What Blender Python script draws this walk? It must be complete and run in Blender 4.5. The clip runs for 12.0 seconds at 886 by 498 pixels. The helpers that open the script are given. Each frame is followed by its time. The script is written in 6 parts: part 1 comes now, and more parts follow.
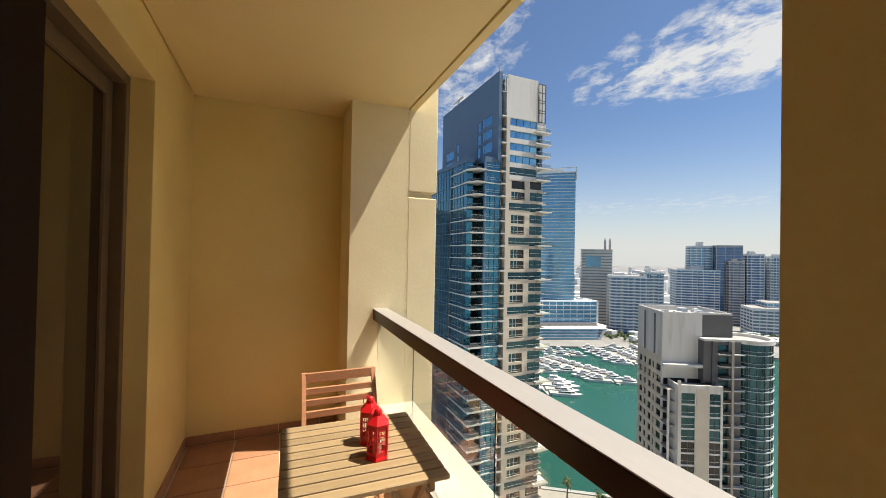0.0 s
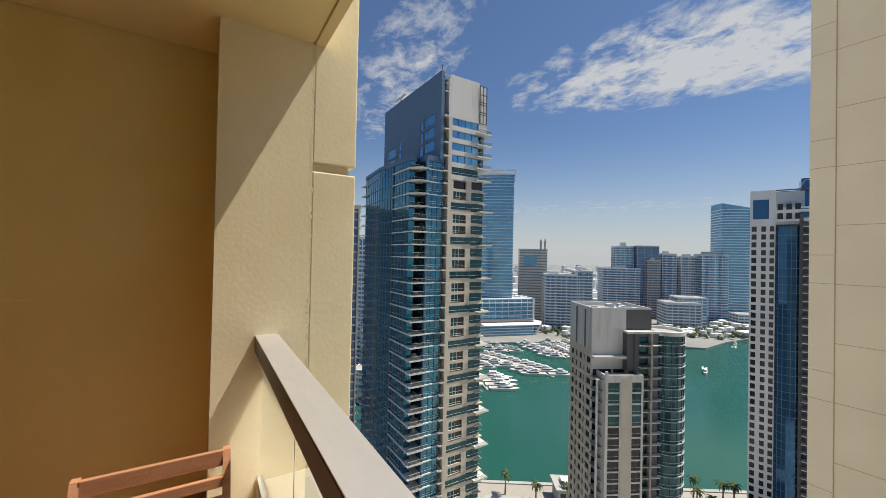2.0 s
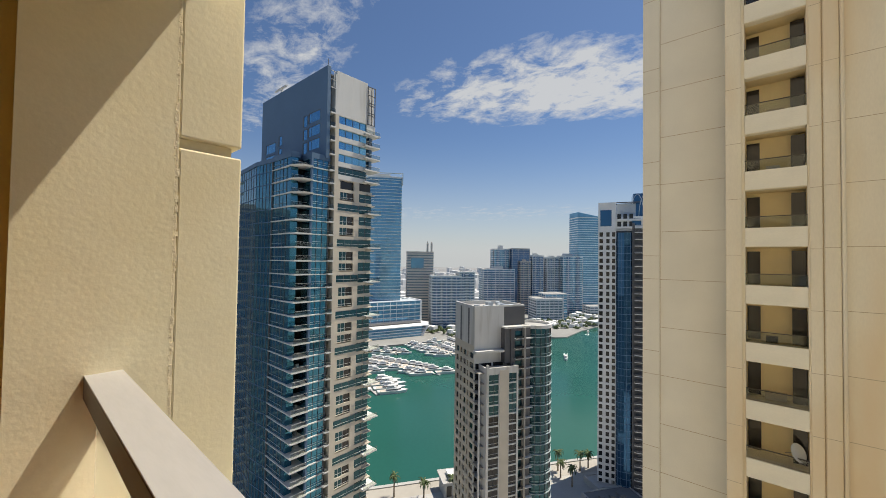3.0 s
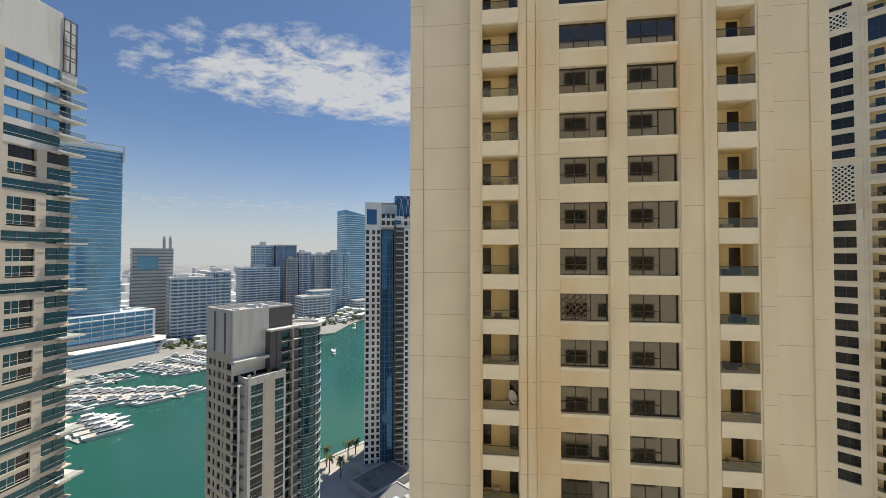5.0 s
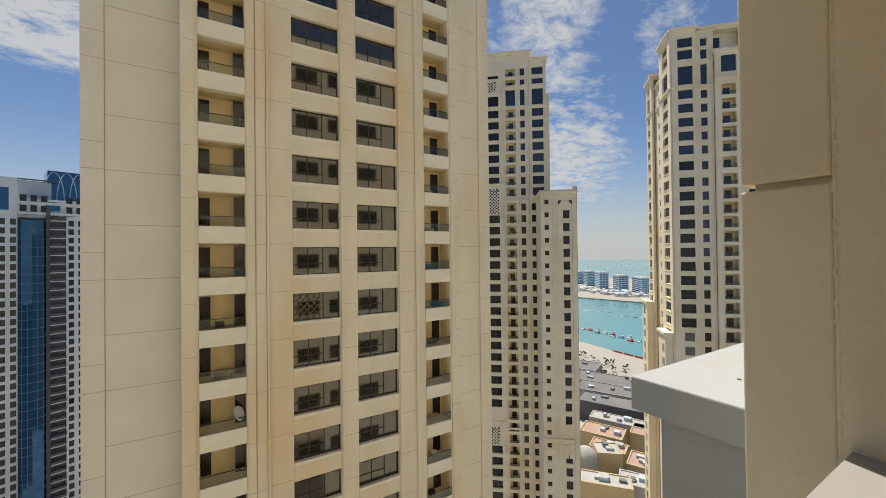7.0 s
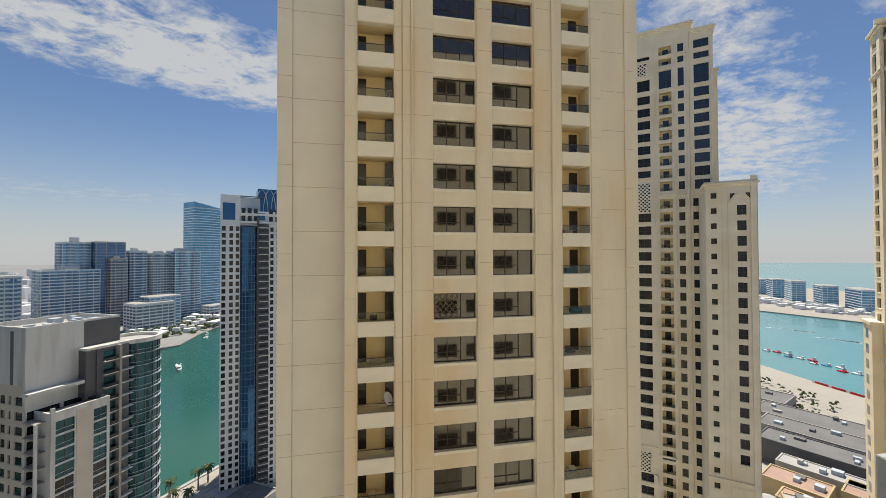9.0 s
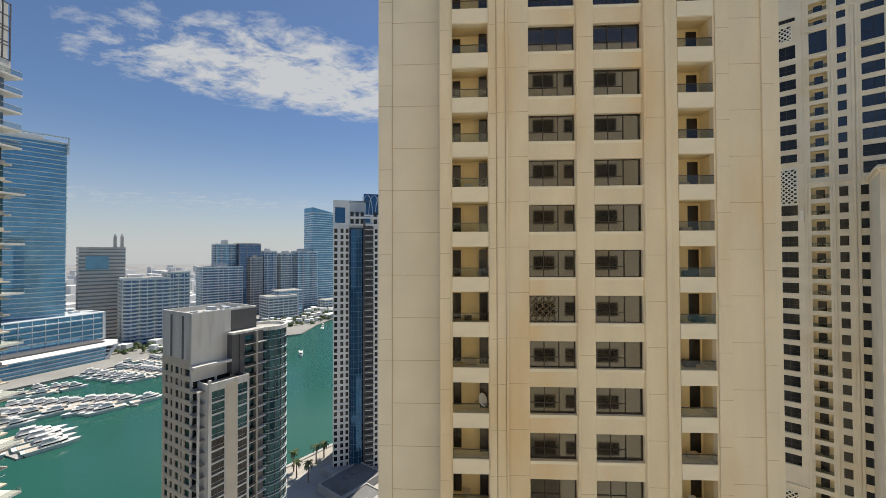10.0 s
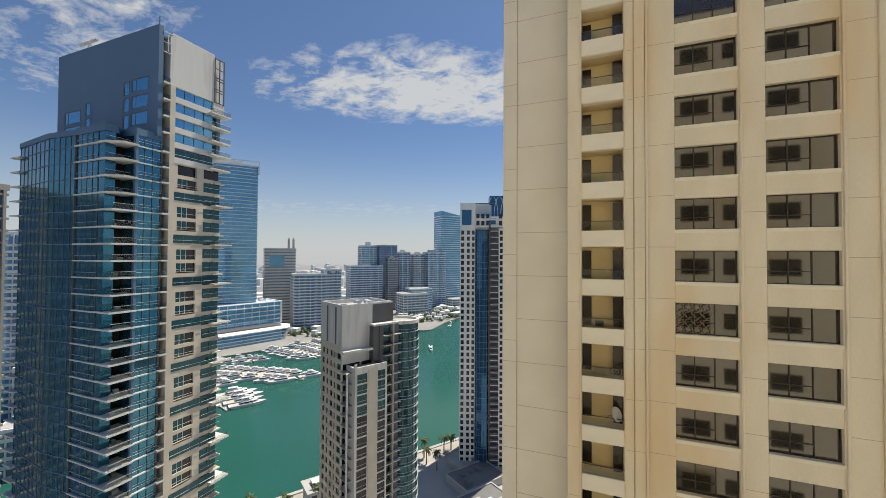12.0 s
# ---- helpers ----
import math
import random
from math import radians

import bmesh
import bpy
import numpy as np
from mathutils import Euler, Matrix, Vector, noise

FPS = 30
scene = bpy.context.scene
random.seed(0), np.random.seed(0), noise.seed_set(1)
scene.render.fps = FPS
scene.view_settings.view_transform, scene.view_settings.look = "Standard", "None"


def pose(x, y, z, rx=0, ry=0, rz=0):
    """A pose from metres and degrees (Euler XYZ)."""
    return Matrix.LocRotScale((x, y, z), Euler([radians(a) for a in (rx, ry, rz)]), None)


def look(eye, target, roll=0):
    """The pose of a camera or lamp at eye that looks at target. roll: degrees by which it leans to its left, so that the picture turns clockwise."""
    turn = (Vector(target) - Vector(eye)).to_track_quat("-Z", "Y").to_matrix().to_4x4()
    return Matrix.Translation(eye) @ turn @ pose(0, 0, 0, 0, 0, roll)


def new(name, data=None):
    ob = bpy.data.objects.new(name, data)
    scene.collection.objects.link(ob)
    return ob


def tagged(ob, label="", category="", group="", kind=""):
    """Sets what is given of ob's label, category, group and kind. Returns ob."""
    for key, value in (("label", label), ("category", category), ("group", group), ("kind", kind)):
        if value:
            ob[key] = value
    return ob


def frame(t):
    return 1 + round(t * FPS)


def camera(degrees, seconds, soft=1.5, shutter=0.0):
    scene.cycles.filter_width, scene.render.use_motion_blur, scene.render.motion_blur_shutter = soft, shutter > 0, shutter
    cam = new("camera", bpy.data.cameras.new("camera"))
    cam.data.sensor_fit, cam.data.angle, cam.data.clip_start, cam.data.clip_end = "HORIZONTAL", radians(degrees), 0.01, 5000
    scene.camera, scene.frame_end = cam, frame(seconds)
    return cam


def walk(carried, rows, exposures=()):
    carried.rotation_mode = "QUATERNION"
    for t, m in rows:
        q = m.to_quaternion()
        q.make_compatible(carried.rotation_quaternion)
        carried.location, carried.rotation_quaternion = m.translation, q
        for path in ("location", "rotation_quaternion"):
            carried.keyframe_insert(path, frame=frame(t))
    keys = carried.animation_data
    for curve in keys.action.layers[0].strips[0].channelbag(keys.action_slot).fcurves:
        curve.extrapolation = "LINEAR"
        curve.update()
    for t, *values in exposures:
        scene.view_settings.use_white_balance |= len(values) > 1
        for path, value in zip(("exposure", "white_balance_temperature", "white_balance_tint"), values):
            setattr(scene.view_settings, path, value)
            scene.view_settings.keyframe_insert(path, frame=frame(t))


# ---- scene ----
cam = camera(98.7, 12.0, soft=0.8)

PATH = [
    (0, (-0.081, 0.139, 1.546), (0.706, 1.978, 1.568), 1.1),
    (0.5, (0.021, 0.289, 1.542), (0.772, 2.143, 1.56), 1.2),
    (1, (0.163, 0.491, 1.546), (0.919, 2.342, 1.562), 1.2),
    (1.5, (0.279, 0.696, 1.549), (1.116, 2.512, 1.567), 1.2),
    (2, (0.388, 0.918, 1.549), (1.444, 2.617, 1.573), 1.2),
    (2.5, (0.453, 1.157, 1.548), (1.755, 2.675, 1.576), 0.9),
    (2.7, (0.444, 1.184, 1.547), (1.833, 2.623, 1.585), 0.85),
    (4.3, (0.373, 1.739, 1.535), (2.229, 2.484, 1.576), 0.7),
    (4.5, (0.362, 1.817, 1.53), (2.263, 2.438, 1.57), 0.63),
    (5, (0.381, 1.919, 1.551), (2.364, 2.177, 1.591), 0.06),
    (5.5, (0.375, 1.96, 1.623), (2.37, 1.818, 1.656), -0.21),
    (6, (0.343, 2.003, 1.682), (2.274, 1.481, 1.71), -0.55),
    (6.5, (0.358, 2.041, 1.702), (2.175, 1.205, 1.719), -0.7),
    (7.4, (0.424, 2.034, 1.712), (2.092, 0.93, 1.733), -0.6),
    (8.3, (0.491, 2.027, 1.723), (2.308, 1.191, 1.748), -0.43),
    (8.5, (0.495, 2.024, 1.722), (2.361, 1.305, 1.75), -0.3),
    (9, (0.53, 2.006, 1.815), (2.491, 1.612, 1.845), -0.18),
    (9.5, (0.69, 1.984, 1.905), (2.686, 1.868, 1.934), -0.17),
    (10, (0.81, 1.918, 1.87), (2.807, 2.02, 1.9), -0.13),
    (10.5, (0.84, 1.869, 1.79), (2.819, 2.157, 1.827), 0.14),
    (11, (0.85, 1.851, 1.76), (2.798, 2.305, 1.796), 0.2),
    (11.5, (0.85, 1.853, 1.755), (2.755, 2.46, 1.794), 0.36),
    (12, (0.845, 1.873, 1.755), (2.704, 2.61, 1.792), 0.34),
]
walk(cam, [(t, look(eye, target, roll)) for t, eye, target, roll in PATH],
     exposures=[(0, 0.78, 7250, 9), (0.5, 0.68, 7150, 9), (1.0, 0.56, 7100, 9), (1.5, 0.44, 6950, 9), (2.0, 0.36, 6900, 9), (2.5, 0.38, 6950, 9), (4.5, 0.42, 7050, 9), (6.5, 0.33, 7000, 9), (8.5, 0.32, 7000, 9), (12, 0.42, 7000, 9)])

# ---------------------------------------------------------------- light and sky
SUN_DIR = Vector((0.484, -0.152, 1.0)).normalized()
sun = new("sun", bpy.data.lights.new("sun", "SUN"))
sun.data.energy, sun.data.angle, sun.data.color = 4.6, radians(0.55), (1.0, 0.95, 0.86)
sun.matrix_world = look((0, 0, 80), Vector((0, 0, 80)) - SUN_DIR)

world = bpy.data.worlds.new("sky")
scene.world = world
world.use_nodes = True
wn, wl = world.node_tree.nodes, world.node_tree.links
background = wn["Background"]
background.inputs["Strength"].default_value = 0.074
sky = wn.new("ShaderNodeTexSky")
sky.sky_type, sky.sun_disc = "NISHITA", False
sky.sun_elevation = math.asin(SUN_DIR.z)
sky.sun_rotation = math.atan2(SUN_DIR.x, SUN_DIR.y)
sky.air_density, sky.dust_density, sky.ozone_density = 1.0, 0.35, 4.5


def wmath(op, a, b=None, clamp=False):
    n = wn.new("ShaderNodeMath")
    n.operation, n.use_clamp = op, clamp
    for i, v in enumerate((a, b)):
        if v is None:
            continue
        if isinstance(v, (int, float)):
            n.inputs[i].default_value = v
        else:
            wl.new(v, n.inputs[i])
    return n.outputs[0]


# thin streaky clouds on a flat layer far above
coord = wn.new("ShaderNodeTexCoord")
split = wn.new("ShaderNodeSeparateXYZ")
wl.new(coord.outputs["Generated"], split.inputs[0])
up = wmath("MAXIMUM", split.outputs["Z"], 0.02)
layer = wn.new("ShaderNodeCombineXYZ")
flat_x = wmath("DIVIDE", split.outputs["X"], wmath("ADD", up, 0.12))
flat_y = wmath("DIVIDE", split.outputs["Y"], wmath("ADD", up, 0.12))
wl.new(flat_x, layer.inputs[0])
wl.new(flat_y, layer.inputs[1])
turn = wn.new("ShaderNodeMapping")
turn.inputs["Rotation"].default_value = (0, 0, radians(28))
turn.inputs["Scale"].default_value = (1.0, 0.72, 1.0)
turn.inputs["Location"].default_value = (0.35, 0.1, 0)
wl.new(layer.outputs[0], turn.inputs["Vector"])
big = wn.new("ShaderNodeTexNoise")
big.inputs["Scale"].default_value, big.inputs["Detail"].default_value, big.inputs["Roughness"].default_value = 1.15, 3.0, 0.5
wl.new(turn.outputs[0], big.inputs["Vector"])
fine = wn.new("ShaderNodeTexNoise")
fine.inputs["Scale"].default_value, fine.inputs["Detail"].default_value, fine.inputs["Roughness"].default_value = 9.5, 10.0, 0.68
fine.inputs["Distortion"].default_value = 0.25
wl.new(turn.outputs[0], fine.inputs["Vector"])


def bank(cx, cy, heading, half_len, half_wid):
    """How deep a place of the cloud layer lies inside one bank of cloud, 1 at its middle."""
    c, s_ = math.cos(radians(heading)), math.sin(radians(heading))
    du, dv = wmath("SUBTRACT", flat_x, cx), wmath("SUBTRACT", flat_y, cy)
    a_ = wmath("ADD", wmath("MULTIPLY", du, c / half_len), wmath("MULTIPLY", dv, s_ / half_len))
    b_ = wmath("ADD", wmath("MULTIPLY", du, -s_ / half_wid), wmath("MULTIPLY", dv, c / half_wid))
    return wmath("SUBTRACT", 1.0, wmath("ADD", wmath("MULTIPLY", a_, a_), wmath("MULTIPLY", b_, b_)), True)


banks = wmath("MULTIPLY", bank(1.60, 0.72, -62, 1.0, 0.42), 1.25)
for spec, weight in (((0.72, 1.55, 82, 1.0, 0.26), 0.8), ((1.05, -1.15, -52, 1.3, 0.2), 0.95), ((1.9, -2.15, -58, 2.2, 0.6), 1.0), ((0.62, -0.8, -52, 0.9, 0.14), 0.8), ((3.2, 2.7, 120, 2.2, 0.6), 0.55), ((0.75, -1.45, -60, 0.6, 0.16), 0.7), ((-1.2, 0.4, 60, 1.2, 0.5), 0.8), ((-0.6, -1.8, 20, 1.4, 0.5), 0.8)):
    banks = wmath("MAXIMUM", banks, wmath("MULTIPLY", bank(*spec), weight))
shape = wmath("ADD", wmath("MULTIPLY", wmath("SUBTRACT", big.outputs["Fac"], 0.5), 1.3), wmath("MULTIPLY", wmath("SUBTRACT", fine.outputs["Fac"], 0.5), 4.4))
cover = wmath("MULTIPLY", wmath("ADD", wmath("SUBTRACT", banks, 0.42), wmath("MULTIPLY", shape, wmath("ADD", wmath("MULTIPLY", banks, 0.75), 0.2))), 1.25, True)
cover = wmath("MULTIPLY", cover, wmath("MULTIPLY", wmath("SUBTRACT", split.outputs["Z"], 0.03), 9.0, True), True)
cover = wmath("MULTIPLY", cover, 0.85)
haze = wmath("POWER", wmath("SUBTRACT", 1.0, wmath("MULTIPLY", up, 3.0), True), 2.2)
mix1 = wn.new("ShaderNodeMix")
mix1.data_type = "RGBA"
mix1.inputs["B"].default_value = (5.6, 6.0, 6.5, 1)
clear = wn.new("ShaderNodeVectorMath")
clear.operation = "MULTIPLY"
clear.inputs[1].default_value = (0.78, 0.87, 1.0)
wl.new(sky.outputs[0], clear.inputs[0])
wl.new(clear.outputs[0], mix1.inputs["A"])
wl.new(wmath("MULTIPLY", haze, 1.0), mix1.inputs["Factor"])
mix2 = wn.new("ShaderNodeMix")
mix2.data_type = "RGBA"
mix2.inputs["B"].default_value = (6.5, 6.75, 7.1, 1)
wl.new(mix1.outputs["Result"], mix2.inputs["A"])
wl.new(cover, mix2.inputs["Factor"])
wl.new(mix2.outputs["Result"], background.inputs["Color"])


# ---------------------------------------------------------------- materials
def mat(name, color, rough=0.7, metal=0.0, vary=0.12, scale=3.0, bump=0.0, fine_scale=60.0, stretch=(1, 1, 1), ior=1.45, island=0.0, stain=None, stain_scale=0.8, alpha=None):
    """Procedural surface: base colour varied by noise at two scales, fine relief, optional stains."""
    m = bpy.data.materials.new(name)
    m.use_nodes = True
    nt = m.node_tree
    n, l = nt.nodes, nt.links
    p = n["Principled BSDF"]
    p.inputs["Roughness"].default_value, p.inputs["Metallic"].default_value, p.inputs["IOR"].default_value = rough, metal, ior
    tc = n.new("ShaderNodeTexCoord")
    mp = n.new("ShaderNodeMapping")
    mp.inputs["Scale"].default_value = stretch
    l.new(tc.outputs["Object"], mp.inputs["Vector"])

    def noise_at(s, detail):
        t = n.new("ShaderNodeTexNoise")
        t.inputs["Scale"].default_value, t.inputs["Detail"].default_value = s, detail
        l.new(mp.outputs[0], t.inputs["Vector"])
        return t.outputs["Fac"]
    a, b = noise_at(scale, 4.0), noise_at(fine_scale, 3.0)
    add = n.new("ShaderNodeMath")
    add.operation = "MULTIPLY_ADD"
    l.new(b, add.inputs[0])
    add.inputs[1].default_value = 0.45
    l.new(a, add.inputs[2])
    span = n.new("ShaderNodeMapRange")
    span.inputs["From Min"].default_value, span.inputs["From Max"].default_value = 0.4, 1.05
    span.inputs["To Min"].default_value, span.inputs["To Max"].default_value = 1 - vary, 1 + vary
    l.new(add.outputs[0], span.inputs["Value"])
    value = span.outputs["Result"]
    if island:
        oi = n.new("ShaderNodeObjectInfo")
        r = n.new("ShaderNodeMapRange")
        r.inputs["To Min"].default_value, r.inputs["To Max"].default_value = 1 - island, 1 + island
        l.new(oi.outputs["Random"], r.inputs["Value"])
        mu = n.new("ShaderNodeMath")
        mu.operation = "MULTIPLY"
        l.new(value, mu.inputs[0])
        l.new(r.outputs["Result"], mu.inputs[1])
        value = mu.outputs[0]
    mul = n.new("ShaderNodeVectorMath")
    mul.operation = "SCALE"
    mul.inputs[0].default_value = color
    l.new(value, mul.inputs["Scale"])
    out = mul.outputs[0]
    if stain:
        st = noise_at(stain_scale, 6.0)
        ramp = n.new("ShaderNodeMapRange")
        ramp.inputs["From Min"].default_value, ramp.inputs["From Max"].default_value = 0.5, 0.72
        l.new(st, ramp.inputs["Value"])
        mx = n.new("ShaderNodeMix")
        mx.data_type = "RGBA"
        l.new(ramp.outputs["Result"], mx.inputs["Factor"])
        l.new(out, mx.inputs["A"])
        mx.inputs["B"].default_value = (*stain, 1)
        out = mx.outputs["Result"]
    l.new(out, p.inputs["Base Color"])
    if bump:
        bp = n.new("ShaderNodeBump")
        bp.inputs["Strength"].default_value, bp.inputs["Distance"].default_value = bump, 0.01
        l.new(b, bp.inputs["Height"])
        l.new(bp.outputs[0], p.inputs["Normal"])
    return m


def glass_mat(name, tint=(0.93, 0.97, 0.95), rough=0.0):
    m = bpy.data.materials.new(name)
    m.use_nodes = True
    p = m.node_tree.nodes["Principled BSDF"]
    p.inputs["Base Color"].default_value = (*tint, 1)
    p.inputs["Roughness"].default_value, p.inputs["IOR"].default_value = rough, 1.45
    p.inputs["Transmission Weight"].default_value = 1.0
    return m


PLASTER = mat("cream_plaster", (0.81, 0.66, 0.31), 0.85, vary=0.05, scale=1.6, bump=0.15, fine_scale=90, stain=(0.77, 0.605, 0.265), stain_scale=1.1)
# Paler and less yellow than the wall plaster, the same on both piers.
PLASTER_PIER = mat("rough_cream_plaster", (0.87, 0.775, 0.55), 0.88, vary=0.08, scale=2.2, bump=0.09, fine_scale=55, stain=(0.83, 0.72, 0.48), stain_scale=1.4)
JOINT = mat("crumbled_joint_filler", (0.82, 0.71, 0.50), 0.95, vary=0.15, scale=9, bump=0.5, fine_scale=50)
CEIL = mat("cream_ceiling_paint", (0.84, 0.69, 0.37), 0.8, vary=0.05, scale=1.0, bump=0.12, fine_scale=120)
TILE = mat("terracotta_tile", (0.44, 0.225, 0.13), 0.5, vary=0.16, scale=6, bump=0.15, fine_scale=80, island=0.12)
GROUT = mat("sandy_grout", (0.70, 0.60, 0.48), 0.9, vary=0.15, scale=8, bump=0.3)
KERB = mat("cream_kerb_paint", (0.56, 0.53, 0.44), 0.8, vary=0.08, scale=3, bump=0.3, fine_scale=80, stain=(0.50, 0.45, 0.35))
BRONZE = mat("dark_bronze_aluminium", (0.17, 0.125, 0.085), 0.36, metal=0.35, vary=0.12, scale=5, bump=0.05)
# One handrail in two tones: body as shaded bronze, top with sun glare.
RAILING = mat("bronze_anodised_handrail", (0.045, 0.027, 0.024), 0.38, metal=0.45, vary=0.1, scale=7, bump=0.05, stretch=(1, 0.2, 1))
RAILTOP = mat("bronze_with_sun_glare", (0.40, 0.385, 0.375), 0.42, metal=0.2, vary=0.08, scale=6, bump=0.05, stretch=(1, 0.2, 1))
SEAL = mat("grey_rubber_seal", (0.2, 0.19, 0.17), 0.6)
# Wall colour is toned dark so that the unlit interior reads as dim.
ROOM = mat("darkened_room_paint", (0.32, 0.22, 0.15), 0.9)
CURTAIN = mat("brown_curtain_cloth", (0.16, 0.10, 0.06), 0.95, vary=0.2, scale=4, stretch=(1, 6, 0.3), bump=0.3)
GLASS = glass_mat("clear_glass")
DOORGLASS = mat("dark_reflective_glass", (0.032, 0.021, 0.014), 0.03, vary=0.05, ior=1.6)
WOOD = mat("oiled_acacia_wood", (0.33, 0.235, 0.13), 0.5, vary=0.25, scale=9, bump=0.25, fine_scale=110, stretch=(0.25, 5, 5), island=0.10)
MAROON = mat("dark_maroon_panel", (0.012, 0.006, 0.006), 0.6, vary=0.1, scale=4, ior=1.2)
WOODRED = mat("red_brown_stained_wood", (0.46, 0.22, 0.12), 0.45, vary=0.2, scale=9, bump=0.2, fine_scale=110, stretch=(0.25, 5, 5), island=0.08)
RED = mat("glossy_red_lacquer", (0.62, 0.012, 0.018), 0.28, vary=0.06, scale=14)
CANDLE = mat("cream_wax", (0.75, 0.62, 0.5), 0.6)

STONE = mat("beige_precast_panel", (0.81, 0.725, 0.56), 0.85, vary=0.09, scale=0.5, bump=0.2, fine_scale=14, stain=(0.775, 0.61, 0.39), stain_scale=0.22, stretch=(1, 1, 0.3))
# Greyer than STONE: the recessed strip's different light is put into the colour.
STONE_GREY = mat("pale_grey_beige_panel", (0.79, 0.745, 0.63), 0.85, vary=0.06, scale=0.4, bump=0.2, fine_scale=14)
STONE_WARM = mat("warm_beige_render", (0.83, 0.735, 0.56), 0.88, vary=0.1, scale=0.3, bump=0.2, fine_scale=8, stain=(0.77, 0.645, 0.45), stain_scale=0.12)
SLABWHITE = mat("off_white_balcony_band", (0.86, 0.80, 0.655), 0.8, vary=0.08, scale=1.0, fine_scale=20, stain=(0.80, 0.72, 0.55), stain_scale=0.5)
RECESS = mat("ochre_balcony_wall", (0.80, 0.65, 0.38), 0.85, vary=0.08, scale=1)
LINE = mat("brown_panel_joint", (0.50, 0.385, 0.25), 0.9)
LATTICE = mat("brown_lattice_metal", (0.16, 0.115, 0.07), 0.6)
# Dark door glass, also used where shade in recesses is painted in.
DARKDOOR = mat("dark_glass_and_recess_shade", (0.025, 0.02, 0.017), 0.12, vary=0.2, scale=1.0, ior=1.5)
WINGLASS = mat("brown_tinted_window_glass", (0.030, 0.025, 0.016), 0.04, vary=0.3, scale=0.5, ior=2.0)
FRAME = mat("dark_window_frame", (0.05, 0.04, 0.03), 0.5)
BALGLASS = glass_mat("tinted_balcony_glass", (0.62, 0.66, 0.62), 0.02)
NAVYGLASS = mat("navy_reflective_glass", (0.03, 0.045, 0.075), 0.06, vary=0.25, scale=0.2, ior=1.6)
DARKGLASS = mat("dark_window_glass", (0.02, 0.02, 0.02), 0.06, vary=0.4, scale=0.2, ior=1.45)
BLUEGLASS = mat("blue_curtain_wall_glass", (0.15, 0.40, 0.60), 0.06, metal=0.75, vary=0.2, scale=0.25, fine_scale=1.2)
TEALGLASS = mat("teal_curtain_wall_glass", (0.03, 0.09, 0.105), 0.07, metal=0.6, vary=0.35, scale=0.2, fine_scale=0.9)
DEEPBLUE = mat("deep_blue_glass", (0.03, 0.11, 0.22), 0.05, metal=0.6, vary=0.2, scale=0.3)
# On the tower flank this dark blue-grey holds the shaded side's tone.
CONC_BLUE = mat("blue_grey_trim_and_flank_shade", (0.085, 0.155, 0.25), 0.6, vary=0.06, scale=0.2, fine_scale=4)
CONC_WHITE = mat("white_grey_cladding", (0.60, 0.595, 0.575), 0.7, vary=0.07, scale=0.3, fine_scale=5, stain=(0.44, 0.425, 0.385), stain_scale=0.35, stretch=(1, 1, 0.12))
CONC_TAN = mat("tan_stone_cladding", (0.54, 0.49, 0.41), 0.8, vary=0.1, scale=0.3, fine_scale=5)
GREYBROWN = mat("grey_brown_concrete", (0.33, 0.31, 0.28), 0.8, vary=0.1, scale=0.3, fine_scale=4, stain=(0.34, 0.30, 0.25), stain_scale=0.2)
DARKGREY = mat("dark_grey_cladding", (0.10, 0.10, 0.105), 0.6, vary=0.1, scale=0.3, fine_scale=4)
WHITEBAND = mat("white_slab_edge", (0.60, 0.60, 0.58), 0.7, vary=0.08, scale=0.4, fine_scale=4)
# FAR tower colours have the paling and blueing of distance haze mixed in.
FARWHITE = mat("pale_tower_render", (0.69, 0.70, 0.70), 0.8, vary=0.1, scale=0.1, fine_scale=1.5)
FARGREY = mat("grey_tower_render", (0.44, 0.49, 0.54), 0.8, vary=0.1, scale=0.1, fine_scale=1.5)
FARTAN = mat("tan_tower_render", (0.53, 0.48, 0.44), 0.8, vary=0.1, scale=0.1, fine_scale=1.5)
FARBLUE = mat("far_blue_glass", (0.15, 0.35, 0.52), 0.12, metal=0.5, vary=0.25, scale=0.1, fine_scale=1.0)
FARSTEEL = mat("far_steel_glass", (0.17, 0.235, 0.30), 0.15, metal=0.3, vary=0.25, scale=0.1, fine_scale=1.0)
WINGTEAL = mat("blue_green_curtain_wall_glass", (0.055, 0.205, 0.29), 0.07, metal=0.75, vary=0.3, scale=0.25, fine_scale=1.1)
SLABTEAL = mat("grey_green_slab_edge", (0.36, 0.42, 0.44), 0.6, vary=0.1, scale=0.3, fine_scale=4)
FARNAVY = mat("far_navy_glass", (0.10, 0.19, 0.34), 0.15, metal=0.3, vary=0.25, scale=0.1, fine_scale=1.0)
FARROOF = mat("far_flat_roof", (0.36, 0.35, 0.335), 0.9, vary=0.2, scale=0.08, fine_scale=0.7)
WATER = mat("green_marina_water", (0.017, 0.092, 0.072), 0.16, vary=0.12, scale=0.012, bump=0.25, fine_scale=0.5, ior=1.33)
SEA = mat("turquoise_sea_water", (0.11, 0.27, 0.285), 0.15, vary=0.18, scale=0.006, bump=0.25, fine_scale=0.4, ior=1.33)
GROUND = mat("sandy_city_ground", (0.24, 0.245, 0.25), 0.95, vary=0.4, scale=0.01, fine_scale=0.06)
PAVE = mat("pale_promenade_paving", (0.40, 0.385, 0.355), 0.85, vary=0.14, scale=0.08, fine_scale=1.5)
QUAY = mat("grey_quay_paving", (0.27, 0.27, 0.26), 0.9, vary=0.25, scale=0.03, fine_scale=0.3)
